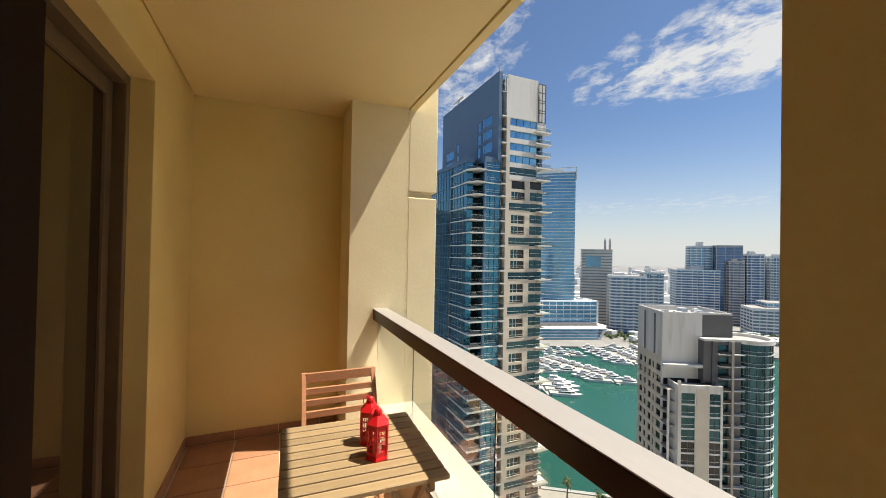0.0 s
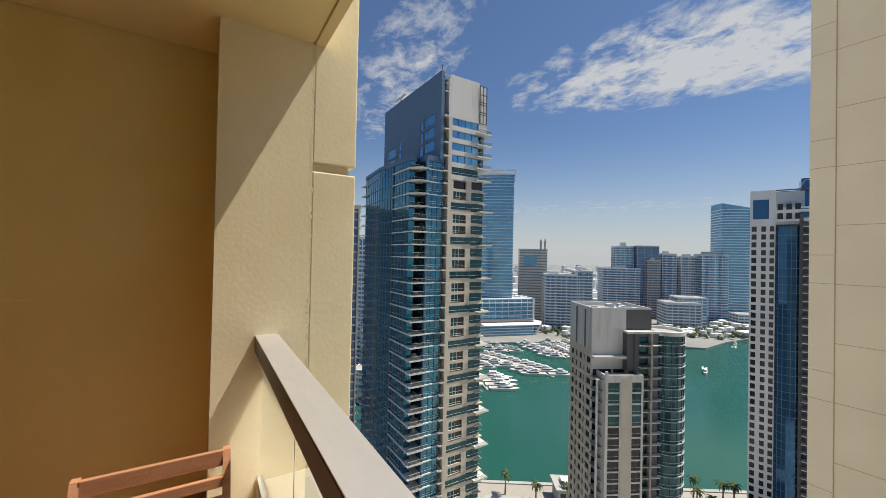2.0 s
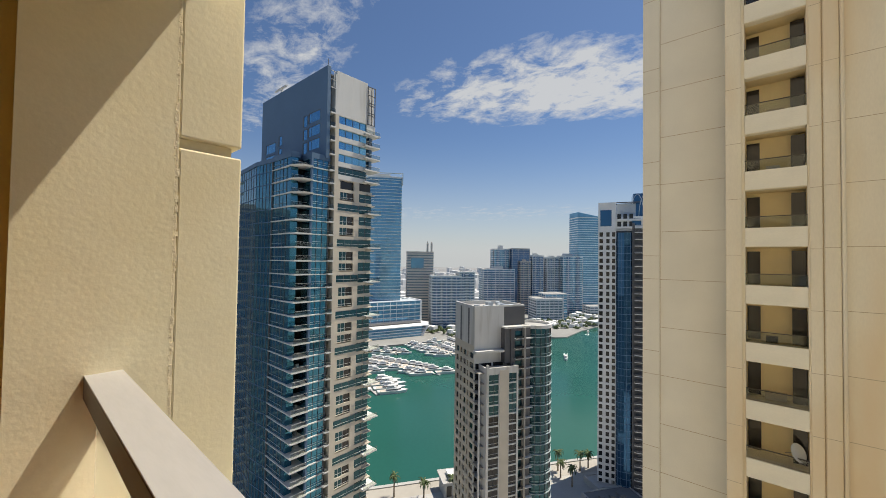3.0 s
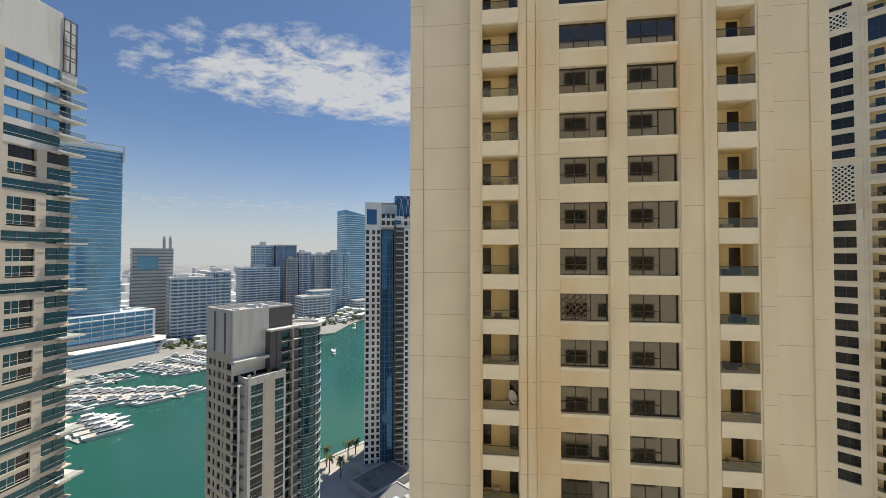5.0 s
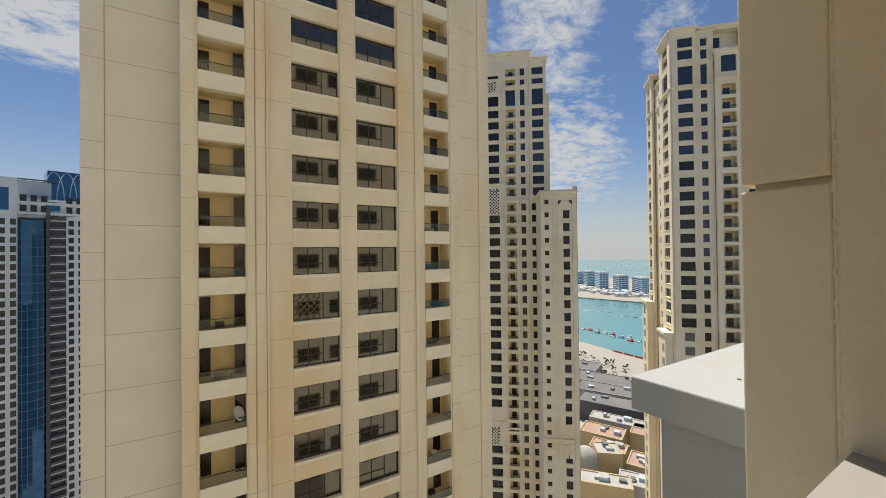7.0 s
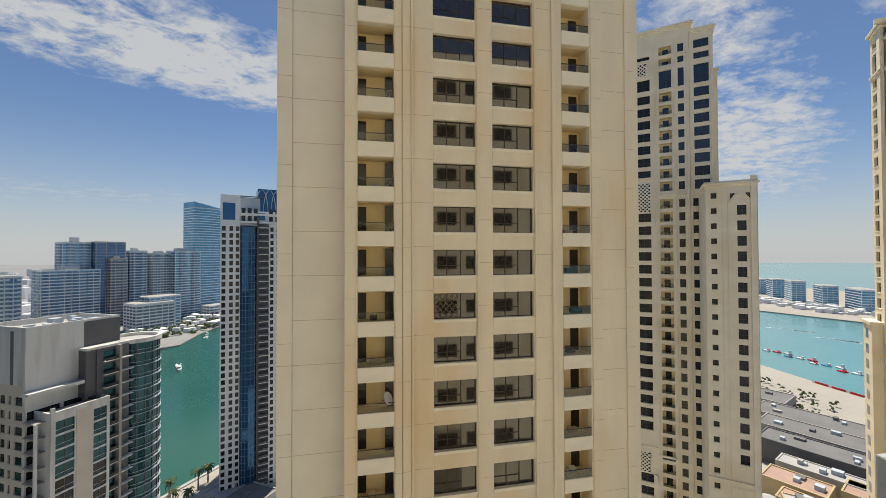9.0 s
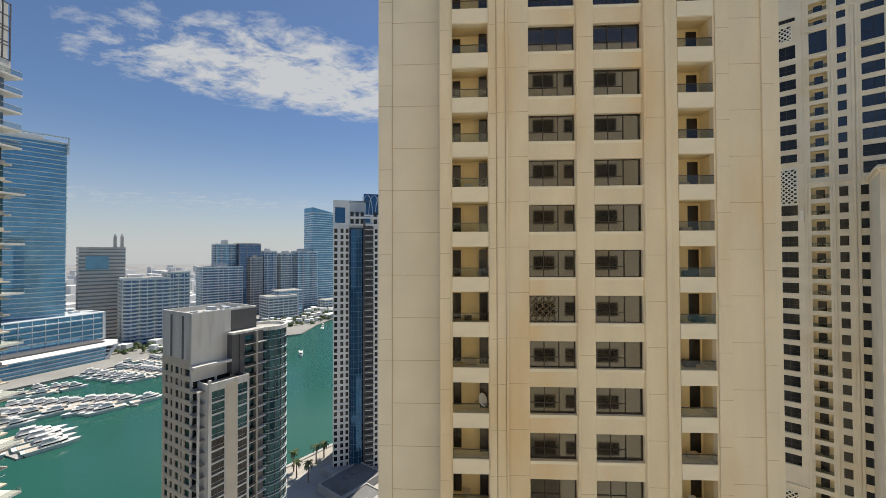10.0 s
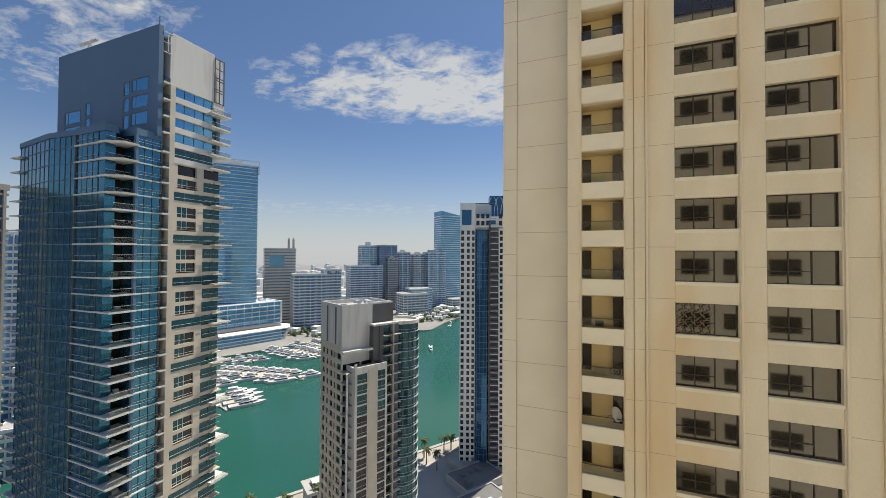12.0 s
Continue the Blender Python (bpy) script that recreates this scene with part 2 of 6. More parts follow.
SAND = mat("beach_sand", (0.37, 0.345, 0.305), 0.95, vary=0.1, scale=0.03, fine_scale=0.5)
ROOFGREY = mat("grey_flat_roof", (0.17, 0.17, 0.17), 0.9, vary=0.2, scale=0.08, fine_scale=0.7)
ROOFWHITE = mat("white_flat_roof", (0.40, 0.395, 0.38), 0.9, vary=0.15, scale=0.1, fine_scale=0.8)
ROOFTILE = mat("pink_clay_roof", (0.40, 0.27, 0.215), 0.9, vary=0.2, scale=0.2, fine_scale=2.0)
HOUSE = mat("yellow_house_render", (0.46, 0.365, 0.21), 0.9, vary=0.1, scale=0.2, fine_scale=1.5)
BOATWHITE = mat("white_boat_gelcoat", (0.70, 0.70, 0.69), 0.35, vary=0.05, scale=0.3)
BOATDARK = mat("dark_boat_window", (0.03, 0.035, 0.045), 0.15)
DECK = mat("teak_deck", (0.52, 0.46, 0.39), 0.7)
LEAF = mat("palm_leaf", (0.07, 0.10, 0.035), 0.7, vary=0.35, scale=1.0, fine_scale=6)
BARK = mat("palm_bark", (0.22, 0.165, 0.11), 0.9, vary=0.3, scale=2)
POOL = mat("pool_water", (0.06, 0.32, 0.62), 0.1, ior=1.33)
# The blue cast of skylight on the parapet is mixed into this paint.
LEDGE = mat("sky_tinted_parapet_paint", (0.35, 0.375, 0.40), 0.85, vary=0.06, scale=1.5, bump=0.35, fine_scale=60, stain=(0.33, 0.325, 0.31), stain_scale=1.6)
FOAM = mat("white_foam", (0.75, 0.8, 0.78), 0.8)


# ---------------------------------------------------------------- builders
BOXF = ((0, 3, 2, 1), (4, 5, 6, 7), (0, 1, 5, 4), (1, 2, 6, 5), (2, 3, 7, 6), (3, 0, 4, 7))


class Geo:
    """Collects boxes and prisms into one mesh."""

    def __init__(self, m=None):
        self.v, self.f, self.m = [], [], m

    def put(self, vs, fs):
        o = len(self.v)
        self.v += [tuple(self.m @ Vector(p)) if self.m else tuple(p) for p in vs]
        self.f += [tuple(i + o for i in q) for q in fs]
        return self

    def box(self, a, b):
        (x0, y0, z0), (x1, y1, z1) = a, b
        return self.put([(x0, y0, z0), (x1, y0, z0), (x1, y1, z0), (x0, y1, z0), (x0, y0, z1), (x1, y0, z1), (x1, y1, z1), (x0, y1, z1)], BOXF)

    def prism(self, poly, z0, z1, top=1.0):
        n = len(poly)
        cx, cy = sum(p[0] for p in poly) / n, sum(p[1] for p in poly) / n
        vs = [(x, y, z0) for x, y in poly] + [(cx + (x - cx) * top, cy + (y - cy) * top, z1) for x, y in poly]
        fs = [tuple(range(n - 1, -1, -1)), tuple(range(n, 2 * n))] + [(i, (i + 1) % n, n + (i + 1) % n, n + i) for i in range(n)]
        return self.put(vs, fs)

    def ring(self, outer, inner, z0, z1):
        n = len(outer)
        vs = [(x, y, z0) for x, y in outer] + [(x, y, z1) for x, y in outer] + [(x, y, z0) for x, y in inner] + [(x, y, z1) for x, y in inner]
        fs = []
        for i in range(n):
            j = (i + 1) % n
            fs += [(i, j, n + j, n + i), (2 * n + j, 2 * n + i, 3 * n + i, 3 * n + j), (n + i, n + j, 3 * n + j, 3 * n + i), (j, i, 2 * n + i, 2 * n + j)]
        return self.put(vs, fs)

    def mesh(self, name):
        me = bpy.data.meshes.new(name)
        me.from_pydata(self.v, [], self.f)
        return me


# the ground, the far bank and all that stands on them are laid out about the balcony at one scale
SITE = [Matrix.Identity(4)]


def part(name, geo, material, parent=None, label="", bevel=0.0):
    me = geo if isinstance(geo, bpy.types.Mesh) else geo.mesh(name)
    if not me.materials:
        me.materials.append(material)
    ob = new(name, me)
    ob.parent = parent
    if parent is None:
        ob.matrix_basis = SITE[0]
    if bevel:
        md = ob.modifiers.new("bevel", "BEVEL")
        md.width, md.segments, md.limit_method = bevel, 2, "ANGLE"
    return tagged(ob, label)


def thing(name, label, category, m=None, group="", kind=""):
    ob = new(name)
    ob.matrix_basis = SITE[0] @ m if m is not None else SITE[0]
    return tagged(ob, label, category, group, kind)


def struct(name, geo, material, label, category, bevel=0.0):
    return tagged(part(name, geo, material, None, "", bevel), label, category, "", "structure")


def circle(r, n, cx=0.0, cy=0.0, a0=0.0):
    return [(cx + r * math.cos(a0 + 2 * math.pi * i / n), cy + r * math.sin(a0 + 2 * math.pi * i / n)) for i in range(n)]


def unit_box(name, material):
    me = Geo().box((0, 0, 0), (1, 1, 1)).mesh(name)
    me.materials.append(material)
    return me


UNIT = {}


def pane(name, a, b, material, parent, m=None):
    """A box between two corners as an object of its own; alike ones share one mesh."""
    if material.name not in UNIT:
        UNIT[material.name] = unit_box(material.name, material)
    ob = new(name, UNIT[material.name])
    ob.parent = parent
    local = Matrix.Translation(a) @ Matrix.Diagonal((b[0] - a[0], b[1] - a[1], b[2] - a[2], 1))
    ob.matrix_basis = (m @ local) if m else local
    return ob


def frame_m(x, y, yaw):
    """Local frame of a facade: x along it, y into the building, z up. yaw: the heading of its x axis from world +X, degrees."""
    return Matrix.Translation((x, y, 0)) @ Matrix.Rotation(radians(yaw), 4, "Z")


def grid_wall(g, length, z0, z1, cols, th=0.5, v0=0.0):
    """A wall with real openings: cols are (u0, u1, rows) and rows are (z0, z1). Returns the openings."""
    out, u = [], 0.0
    for u0, u1, rows in cols:
        if u0 > u:
            g.box((u, v0, z0), (u0, v0 + th, z1))
        z = z0
        for a, b in rows:
            if a > z:
                g.box((u0, v0, z), (u1, v0 + th, a))
            out.append((u0, u1, a, b))
            z = b
        if z < z1:
            g.box((u0, v0, z), (u1, v0 + th, z1))
        u = u1
    if u < length:
        g.box((u, v0, z0), (length, v0 + th, z1))
    return out


def rows_of(z_first, pitch, height, count):
    return [(z_first + i * pitch, z_first + i * pitch + height) for i in range(count)]


GROUND_Z = -88.0

# ---------------------------------------------------------------- balcony: the large structure
WX, EY, PY, PX = -0.73, 3.655, 3.19, 0.42      # house wall, end wall, pier face, pier's inner side
NY, NEAR = 0.376, -0.16                         # near pier's face, near end wall
CZ = 2.75

g = Geo()
grid_wall(g, 3.9, -0.3, 3.1, [(0.5, 2.84, [(0.0, 2.46)])], th=0.25)
g.v = [(WX - y, NEAR + x, z) for x, y, z in g.v]
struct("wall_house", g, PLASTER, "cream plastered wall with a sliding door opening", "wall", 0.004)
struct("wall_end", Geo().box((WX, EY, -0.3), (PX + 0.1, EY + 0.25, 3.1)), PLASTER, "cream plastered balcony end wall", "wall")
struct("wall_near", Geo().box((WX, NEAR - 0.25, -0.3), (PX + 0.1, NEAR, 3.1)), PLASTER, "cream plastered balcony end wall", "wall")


def pier(name, x0, xj, x1, y0, y1, face, lip, gap):
    """A square pier; beyond an upright joint its outer part has a horizontal groove. face: +1 if the joint faces +y."""
    yf, yb = (y1, y0) if face > 0 else (y0, y1)
    s = -face
    lo, hi = min(yf + s * 0.0012, yb), max(yf + s * 0.0012, yb)
    outline = [(x0, min(yf, yb)), (xj - 0.006, min(yf, yb)), (xj - 0.006, lo), (xj + 0.006, lo), (xj + 0.006, hi), (xj - 0.006, hi), (xj - 0.006, max(yf, yb)), (x0, max(yf, yb))]
    ob = struct(name, Geo().prism(outline, -7, 7), PLASTER_PIER, "pale cream plastered pier with a horizontal groove", "pier", 0.003)
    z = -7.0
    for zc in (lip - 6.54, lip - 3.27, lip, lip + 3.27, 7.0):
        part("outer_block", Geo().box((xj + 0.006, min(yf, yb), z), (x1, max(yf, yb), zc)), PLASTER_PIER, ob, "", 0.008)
        if zc < 7:
            i0, i1 = min(yf + s * 0.035, yb), max(yf + s * 0.035, yb)
            part("groove", Geo().box((xj + 0.006, i0, zc + 0.001), (x1 - 0.035, i1, zc + gap - 0.001)), PLASTER_PIER, ob)
        z = zc + gap
    # crumbled filler along the joint
    rnd = random.Random(3)
    crumbs = Geo()
    z = -1.2
    while z < 4.0:
        h = rnd.uniform(0.012, 0.05)
        w = rnd.uniform(0.003, 0.008)
        x = xj + rnd.uniform(-0.006, 0.004)
        d = rnd.uniform(0.0, 0.0016)
        ya, yb2 = sorted((yf - s * d * 0.6, yf + s * 0.004))
        crumbs.prism([(x - w, ya), (x + w, ya), (x + w * 0.7, yb2), (x - w * 0.7, yb2)], z, z + h * 0.95)
        z += h * rnd.uniform(0.9, 1.6)
    part("joint_filler", crumbs, JOINT, ob, "crumbled filler in the upright joint")
    return ob


pier("pier_far", PX, 0.893, 1.156, PY, 4.25, -1, 2.012, 0.05)
pier("pier_near", PX, 0.76, 1.01, -0.75, NY, 1, 1.915, 0.024)

g = Geo().box((WX + 0.007, NEAR + 0.007, CZ), (0.885, EY - 0.007, CZ + 0.02)).box((WX, NEAR, CZ + 0.02), (0.885, EY, CZ + 0.3)).box((0.885, NEAR, CZ + 0.014), (0.898, PY, CZ + 0.3)).box((0.898, NY, CZ - 0.004), (0.955, PY, CZ + 0.3))
struct("ceiling", g, CEIL, "cream painted concrete ceiling with a drip groove", "ceiling", 0.003)
struct("floor", Geo().box((WX, NEAR, -0.25), (0.66, EY, -0.008)), GROUT, "terracotta tiled balcony floor", "floor")
struct("kerb", Geo().box((0.645, NY, -0.5), (0.985, PY, 0.30)), KERB, "cream painted concrete upstand along the balcony edge", "kerb", 0.008)
struct("slab_edge", Geo().box((0.66, NY, -0.62), (0.95, PY, -0.5)), KERB, "cream concrete slab edge", "slab")


tagged(part("wall_scuff", Geo().box((-0.47, EY - 0.0015, 1.268), (-0.36, EY - 0.0002, 1.272)), JOINT), "thin scuff mark across the plaster wall", "mark", "", "structure")

# sliding door with its dark room behind
door = thing("door_1", "dark bronze sliding glass door in a deep opening", "door", kind="structure")
DY0, DY1, DX = 0.34, 2.68, -0.84
fr = Geo().box((DX - 0.10, DY1 - 0.055, 0), (DX, DY1, 2.46)).box((DX - 0.10, DY0, 0), (DX, DY0 + 0.055, 2.46)).box((DX - 0.10, DY0 + 0.055, 2.40), (DX, DY1 - 0.055, 2.46)).box((DX - 0.10, DY0 + 0.055, 0), (DX, DY1 - 0.055, 0.03))
part("door_frame", fr, BRONZE, door, bevel=0.003)


def leaf(name, y0, y1, x):
    st = 0.075
    lf = Geo().box((x - 0.035, y0, 0.035), (x, y0 + st, 2.395)).box((x - 0.035, y1 - st, 0.035), (x, y1, 2.395)).box((x - 0.035, y0 + st, 2.31), (x, y1 - st, 2.395)).box((x - 0.035, y0 + st, 0.035), (x, y1 - st, 0.13))
    ob = part(name, lf, BRONZE, door, bevel=0.003)
    part("door_glass", Geo().box((x - 0.022, y0 + st, 0.13), (x - 0.013, y1 - st, 2.31)), DOORGLASS, ob)
    return ob


lf = leaf("sliding_leaf", 1.905, 2.622, DX - 0.055)
wide = part("wide_stile", Geo().box((DX - 0.048, 1.66, 0.035), (DX - 0.008, 1.90, 2.395)), MAROON, door, "wide dark maroon stile", 0.004)
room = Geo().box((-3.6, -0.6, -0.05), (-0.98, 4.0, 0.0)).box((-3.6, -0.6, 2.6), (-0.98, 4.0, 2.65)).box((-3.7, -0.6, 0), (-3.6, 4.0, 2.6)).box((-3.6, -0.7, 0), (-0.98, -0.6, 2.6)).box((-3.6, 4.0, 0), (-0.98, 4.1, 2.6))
struct("room_shell", room, ROOM, "room with darkened walls behind the sliding door", "room")
cu = Geo()
for i in range(26):
    a, b = 0.5 + i * 0.055, 0.5 + (i + 1) * 0.055
    cu.prism([(-1.2 - 0.03 * (i % 2), a), (-1.2 - 0.03 * ((i + 1) % 2), b), (-1.205 - 0.03 * ((i + 1) % 2), b), (-1.205 - 0.03 * (i % 2), a)], 0.03, 2.5)
tagged(part("curtain", cu, CURTAIN), "drawn brown curtain hanging in the dim room", "curtain")
tagged(part("curtain_rail", Geo().box((-1.24, 0.4, 2.5), (-1.18, 2.7, 2.6)), SEAL), "slim grey curtain rail under the ceiling", "curtain rail", "", "structure")

# railing
rail = thing("balcony_railing", "bronze handrail on frameless glass panels above a cream kerb", "railing", kind="structure")
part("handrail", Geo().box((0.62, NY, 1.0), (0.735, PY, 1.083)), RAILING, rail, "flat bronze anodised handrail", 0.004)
# thin pale strip that paints the sun's glare on the rail top
part("rail_cap", Geo().box((0.62, NY, 1.083), (0.735, PY, 1.088)), RAILTOP, rail, "handrail top with sun glare put into its colour", 0.002)
for a, b in ((2.294, 3.185), (1.354, 2.286), (NY + 0.005, 1.346)):
    p = part("glass_panel", Geo().box((0.660, a, 0.29), (0.672, b, 1.01)), GLASS, rail, "clear glass panel")
    p.visible_shadow = False
part("bottom_channel", Geo().box((0.648, NY, 0.30), (0.686, PY, 0.325)), SEAL, rail, "grey metal shoe along the glass")


# ---------------------------------------------------------------- balcony: things
def folding_table():
    t = thing("garden_table", "folding wooden slatted table standing on the tiled floor", "table", pose(0.235, 1.755, 0, 0, 0, -1.5))
    n, w, d, z = 10, 0.60, 0.61, 0.715
    pitch = d / n
    me = None
    for i in range(n):
        y = -d / 2 + i * pitch
        if me is None:
            bm = bmesh.new()
            bmesh.ops.create_cube(bm, size=1, matrix=Matrix.Diagonal((w, pitch - 0.011, 0.02, 1)))
            bmesh.ops.bevel(bm, geom=bm.edges[:], offset=0.003, segments=1, affect="EDGES")
            me = bpy.data.meshes.new("slat")
            bm.to_mesh(me)
            me.materials.append(WOOD)
        s = part("slat", me, WOOD, t)
        s.location = (0, y + pitch / 2, z - 0.01)
    for sx in (-1, 1):
        part("apron", Geo().box((sx * 0.235 - 0.011, -d / 2 + 0.02, z - 0.062), (sx * 0.235 + 0.011, d / 2 - 0.02, z - 0.021)), WOOD, t, bevel=0.003)
        for s in (-1, 1):
            gg = Geo()
            x = sx * (0.235 - (0.026 if s > 0 else 0.05))
            y0, y1 = s * 0.26, -s * 0.26
            gg.put([(x - .01, y0 - .018, 0), (x + .01, y0 - .018, 0), (x + .01, y0 + .018, 0), (x - .01, y0 + .018, 0), (x - .01, y1 - .018, z - .03), (x + .01, y1 - .018, z - .03), (x + .01, y1 + .018, z - .03), (x - .01, y1 + .018, z - .03)], BOXF)
            part("leg", gg, WOOD, t)
    for y in (-0.25, 0.25):
        part("stretcher", Geo().box((-0.19, y - 0.012, 0.10), (0.19, y + 0.012, 0.135)), WOOD, t, bevel=0.003)
    return t


folding_table()


def folding_chair():
    c = thing("folding_chair", "red-brown slatted wooden folding chair tucked behind the table", "chair", pose(0.265, 2.36, 0, 0, 0, 0))
    w = 0.215
    for sx in (-1, 1):
        # back stile runs on down as a front leg, leaning back
        gg = Geo()
        x = sx * (w - 0.012)
        yb, yf, zt = 0.155, -0.20, 0.825
        gg.put([(x - .012, yf - .02, 0), (x + .012, yf - .02, 0), (x + .012, yf + .02, 0), (x - .012, yf + .02, 0), (x - .012, yb - .016, zt), (x + .012, yb - .016, zt), (x + .012, yb + .012, zt), (x - .012, yb + .012, zt)], BOXF)
        part("stile", gg, WOODRED, c)
        gg = Geo()
        x = sx * (w - 0.04)
        gg.put([(x - .011, .24, 0), (x + .011, .24, 0), (x + .011, .275, 0), (x - .011, .275, 0), (x - .011, -.17, .43), (x + .011, -.17, .43), (x + .011, -.135, .43), (x - .011, -.135, .43)], BOXF)
        part("leg", gg, WOODRED, c)
        part("seat_rail", Geo().box((x - .03 * sx - 0.01, -0.19, 0.405), (x - .03 * sx + 0.01, 0.17, 0.44)), WOODRED, c)

    def y_at(z):
        return -0.20 + 0.355 * z / 0.825
    for z0, h in ((0.772, 0.055), (0.712, 0.036), (0.655, 0.036), (0.598, 0.036)):
        y = y_at(z0 + h / 2)
        gg = Geo().box((-w + 0.022, y - 0.012, z0), (w - 0.022, y + 0.006, z0 + h))
        part("back_slat", gg, WOODRED, c, bevel=0.003)
    for i in range(7):
        y = -0.19 + i * 0.05
        part("seat_slat", Geo().box((-w + 0.03, y, 0.441), (w - 0.03, y + 0.04, 0.457)), WOODRED, c, bevel=0.002)
    return c


folding_chair()


def lantern(x, y, z, turn_deg):
    t = thing("lantern", "red lacquered hexagonal metal lantern standing on the wooden table", "lantern", pose(x, y, z, 0, 0, turn_deg) @ Matrix.Scale(0.83, 4), group="red lanterns on the table")
    R = 0.052
    part("base", Geo().prism(circle(R * 1.12, 6), 0, 0.008).prism(circle(R * 1.12, 6), 0.008, 0.022, 0.88), RED, t)
    part("collar", Geo().prism(circle(R * 1.08, 6), 0.158, 0.168).prism(circle(R * 1.1, 6), 0.168, 0.205, 0.42), RED, t)
    pts = circle(R, 6)
    for i in range(6):
        (x0, y0), (x1, y1) = pts[i], pts[(i + 1) % 6]
        part("post", Geo().prism(circle(0.005, 4, x0, y0), 0.02, 0.16), RED, t)
        # pierced panel: a lattice of thin bars in its frame
        d = Vector((x1 - x0, y1 - y0, 0))
        ang = math.atan2(d.y, d.x)
        gm = Matrix.Translation((x0, y0, 0.022)) @ Matrix.Rotation(ang, 4, "Z")
        gg = Geo(gm)
        L = d.length
        gg.box((0.003, -.001, 0), (L - 0.003, .001, 0.016)).box((0.003, -.001, 0.118), (L - 0.003, .001, 0.136))
        for k in range(1, 4):
            u = L * k / 4
            gg.box((u - .0011, -.0008, 0.016), (u + .0011, .0008, 0.118))
        for k in range(0, 6, 2):
            z0 = 0.022 + k * 0.016
            gg.put([(0.004, -.0008, z0), (L - .004, -.0008, z0 + .014), (L - .004, -.0008, z0 + .0165), (.004, -.0008, z0 + .0025), (0.004, .0008, z0), (L - .004, .0008, z0 + .014), (L - .004, .0008, z0 + .0165), (.004, .0008, z0 + .0025)], BOXF)
            gg.put([(0.004, -.0008, z0 + .014), (L - .004, -.0008, z0), (L - .004, -.0008, z0 + .0025), (.004, -.0008, z0 + .0165), (0.004, .0008, z0 + .014), (L - .004, .0008, z0), (L - .004, .0008, z0 + .0025), (.004, .0008, z0 + .0165)], BOXF)
        part("pierced_panel", gg, RED, t)
    cap = Geo().prism(circle(0.021, 12), 0.203, 0.212, 1.0)
    n = 12
    for i in range(5):
        a0, a1 = math.pi / 2 * i / 5, math.pi / 2 * (i + 1) / 5
        r0, r1 = 0.021 * math.cos(a0), 0.021 * math.cos(a1) + 0.0008
        cap.prism(circle(r0, n), 0.212 + 0.026 * math.sin(a0), 0.212 + 0.026 * math.sin(a1), r1 / r0)
    part("cap", cap, RED, t)
    ringbm = Geo()
    for i in range(18):
        a0, a1 = 2 * math.pi * i / 18, 2 * math.pi * (i + 1) / 18
        for_pts = []
        for a in (a0, a1):
            for r in (0.030, 0.0335):
                for yy in (-.0018, .0018):
                    for_pts.append((0.8 * r * math.cos(a), 0.024 + yy + 0.3 * r * (1 + math.sin(a)) * 0.5, 0.206 + 0.8 * r * math.sin(a)))
        p = for_pts
        ringbm.put([p[0], p[2], p[3], p[1], p[4], p[6], p[7], p[5]], BOXF)
    part("ring_handle", ringbm, RED, t)
    part("candle", Geo().prism(circle(0.022, 14), 0.022, 0.075), CANDLE, t, "cream wax candle")
    return t


lantern(0.30, 1.665, 0.716, 10)
lantern(0.298, 1.80, 0.716, 24)

# ---------------------------------------------------------------- the neighbouring parapet and the own house around the balcony
par = thing("neighbour_parapet", "white-grey painted parapet cap on a recessed wall outside the pier", "parapet", kind="structure")
part("parapet_cap", Geo().box((0.6, -7.0, 0.69), (1.86, -0.27, 0.90)), LEDGE, par, bevel=0.01)
part("parapet_wall", Geo().box((0.55, -7.0, -4.0), (1.74, -0.40, 0.69)), LEDGE, par)
for y in (-0.75, -1.6):
    part("cable_stub", Geo().prism(circle(0.012, 8, 1.45, y), 0.90, 0.907), SEAL, par)

own = thing("own_tower", "beige apartment tower that carries the balcony", "tower", kind="structure")
for y0, y1 in ((4.25, 22.0), (-24.0, -7.0)):
    g = Geo(Matrix.Translation((0.95, y1, 0)) @ Matrix.Rotation(radians(-90), 4, "Z"))
    L = y1 - y0
    cols = [(u, u + 3.0, rows_of(-30 + 0.24, 3.27, 1.95, 18)) for u in [1.2 + 4.4 * i for i in range(int((L - 1.5) / 4.4))]]
    ops = grid_wall(g, L, -121, 32, cols, th=0.4)
    part("wall", g, STONE, own)
    for u0, u1, a, b in ops:
        pane("window", (u0, 0.25, a), (u1, 0.3, b), DARKGLASS, own, g.m)
part("wall", Geo().box((-14, -24, -121), (-4.2, 22, 32)), STONE, own)
for k in (-4, -3, -2, -1, 1, 2, 3, 4):
    z = k * 3.27
    part("balcony_slab", Geo().box((-0.7, NY, z - 0.5), (0.95, PY, z - 0.2)).box((0.7, NY, z - 0.2), (0.95, PY, z + 0.3)), KERB, own)
part("wall", Geo().box((-4.2, -7.0, 3.2), (-0.75, 4.25, 32)), STONE, own)
part("wall", Geo().box((-4.2, -7.0, -121), (-0.75, 4.25, -0.7)), STONE, own)
part("wall", Geo().box((-4.2, -7.0, -0.7), (0.4, -0.75, 3.2)), STONE, own)
part("wall", Geo().box((-0.98, 3.92, -0.7), (0.95, 4.25, 3.2)), STONE, own)

# ---------------------------------------------------------------- opposite tower
PITCH = 3.27
F0 = 28.5
opp = thing("apartment_tower", "tall beige precast apartment tower with balconies and tinted windows", "tower")
MIDEYE = Matrix.Translation((0.45, 1.95, 1.68))
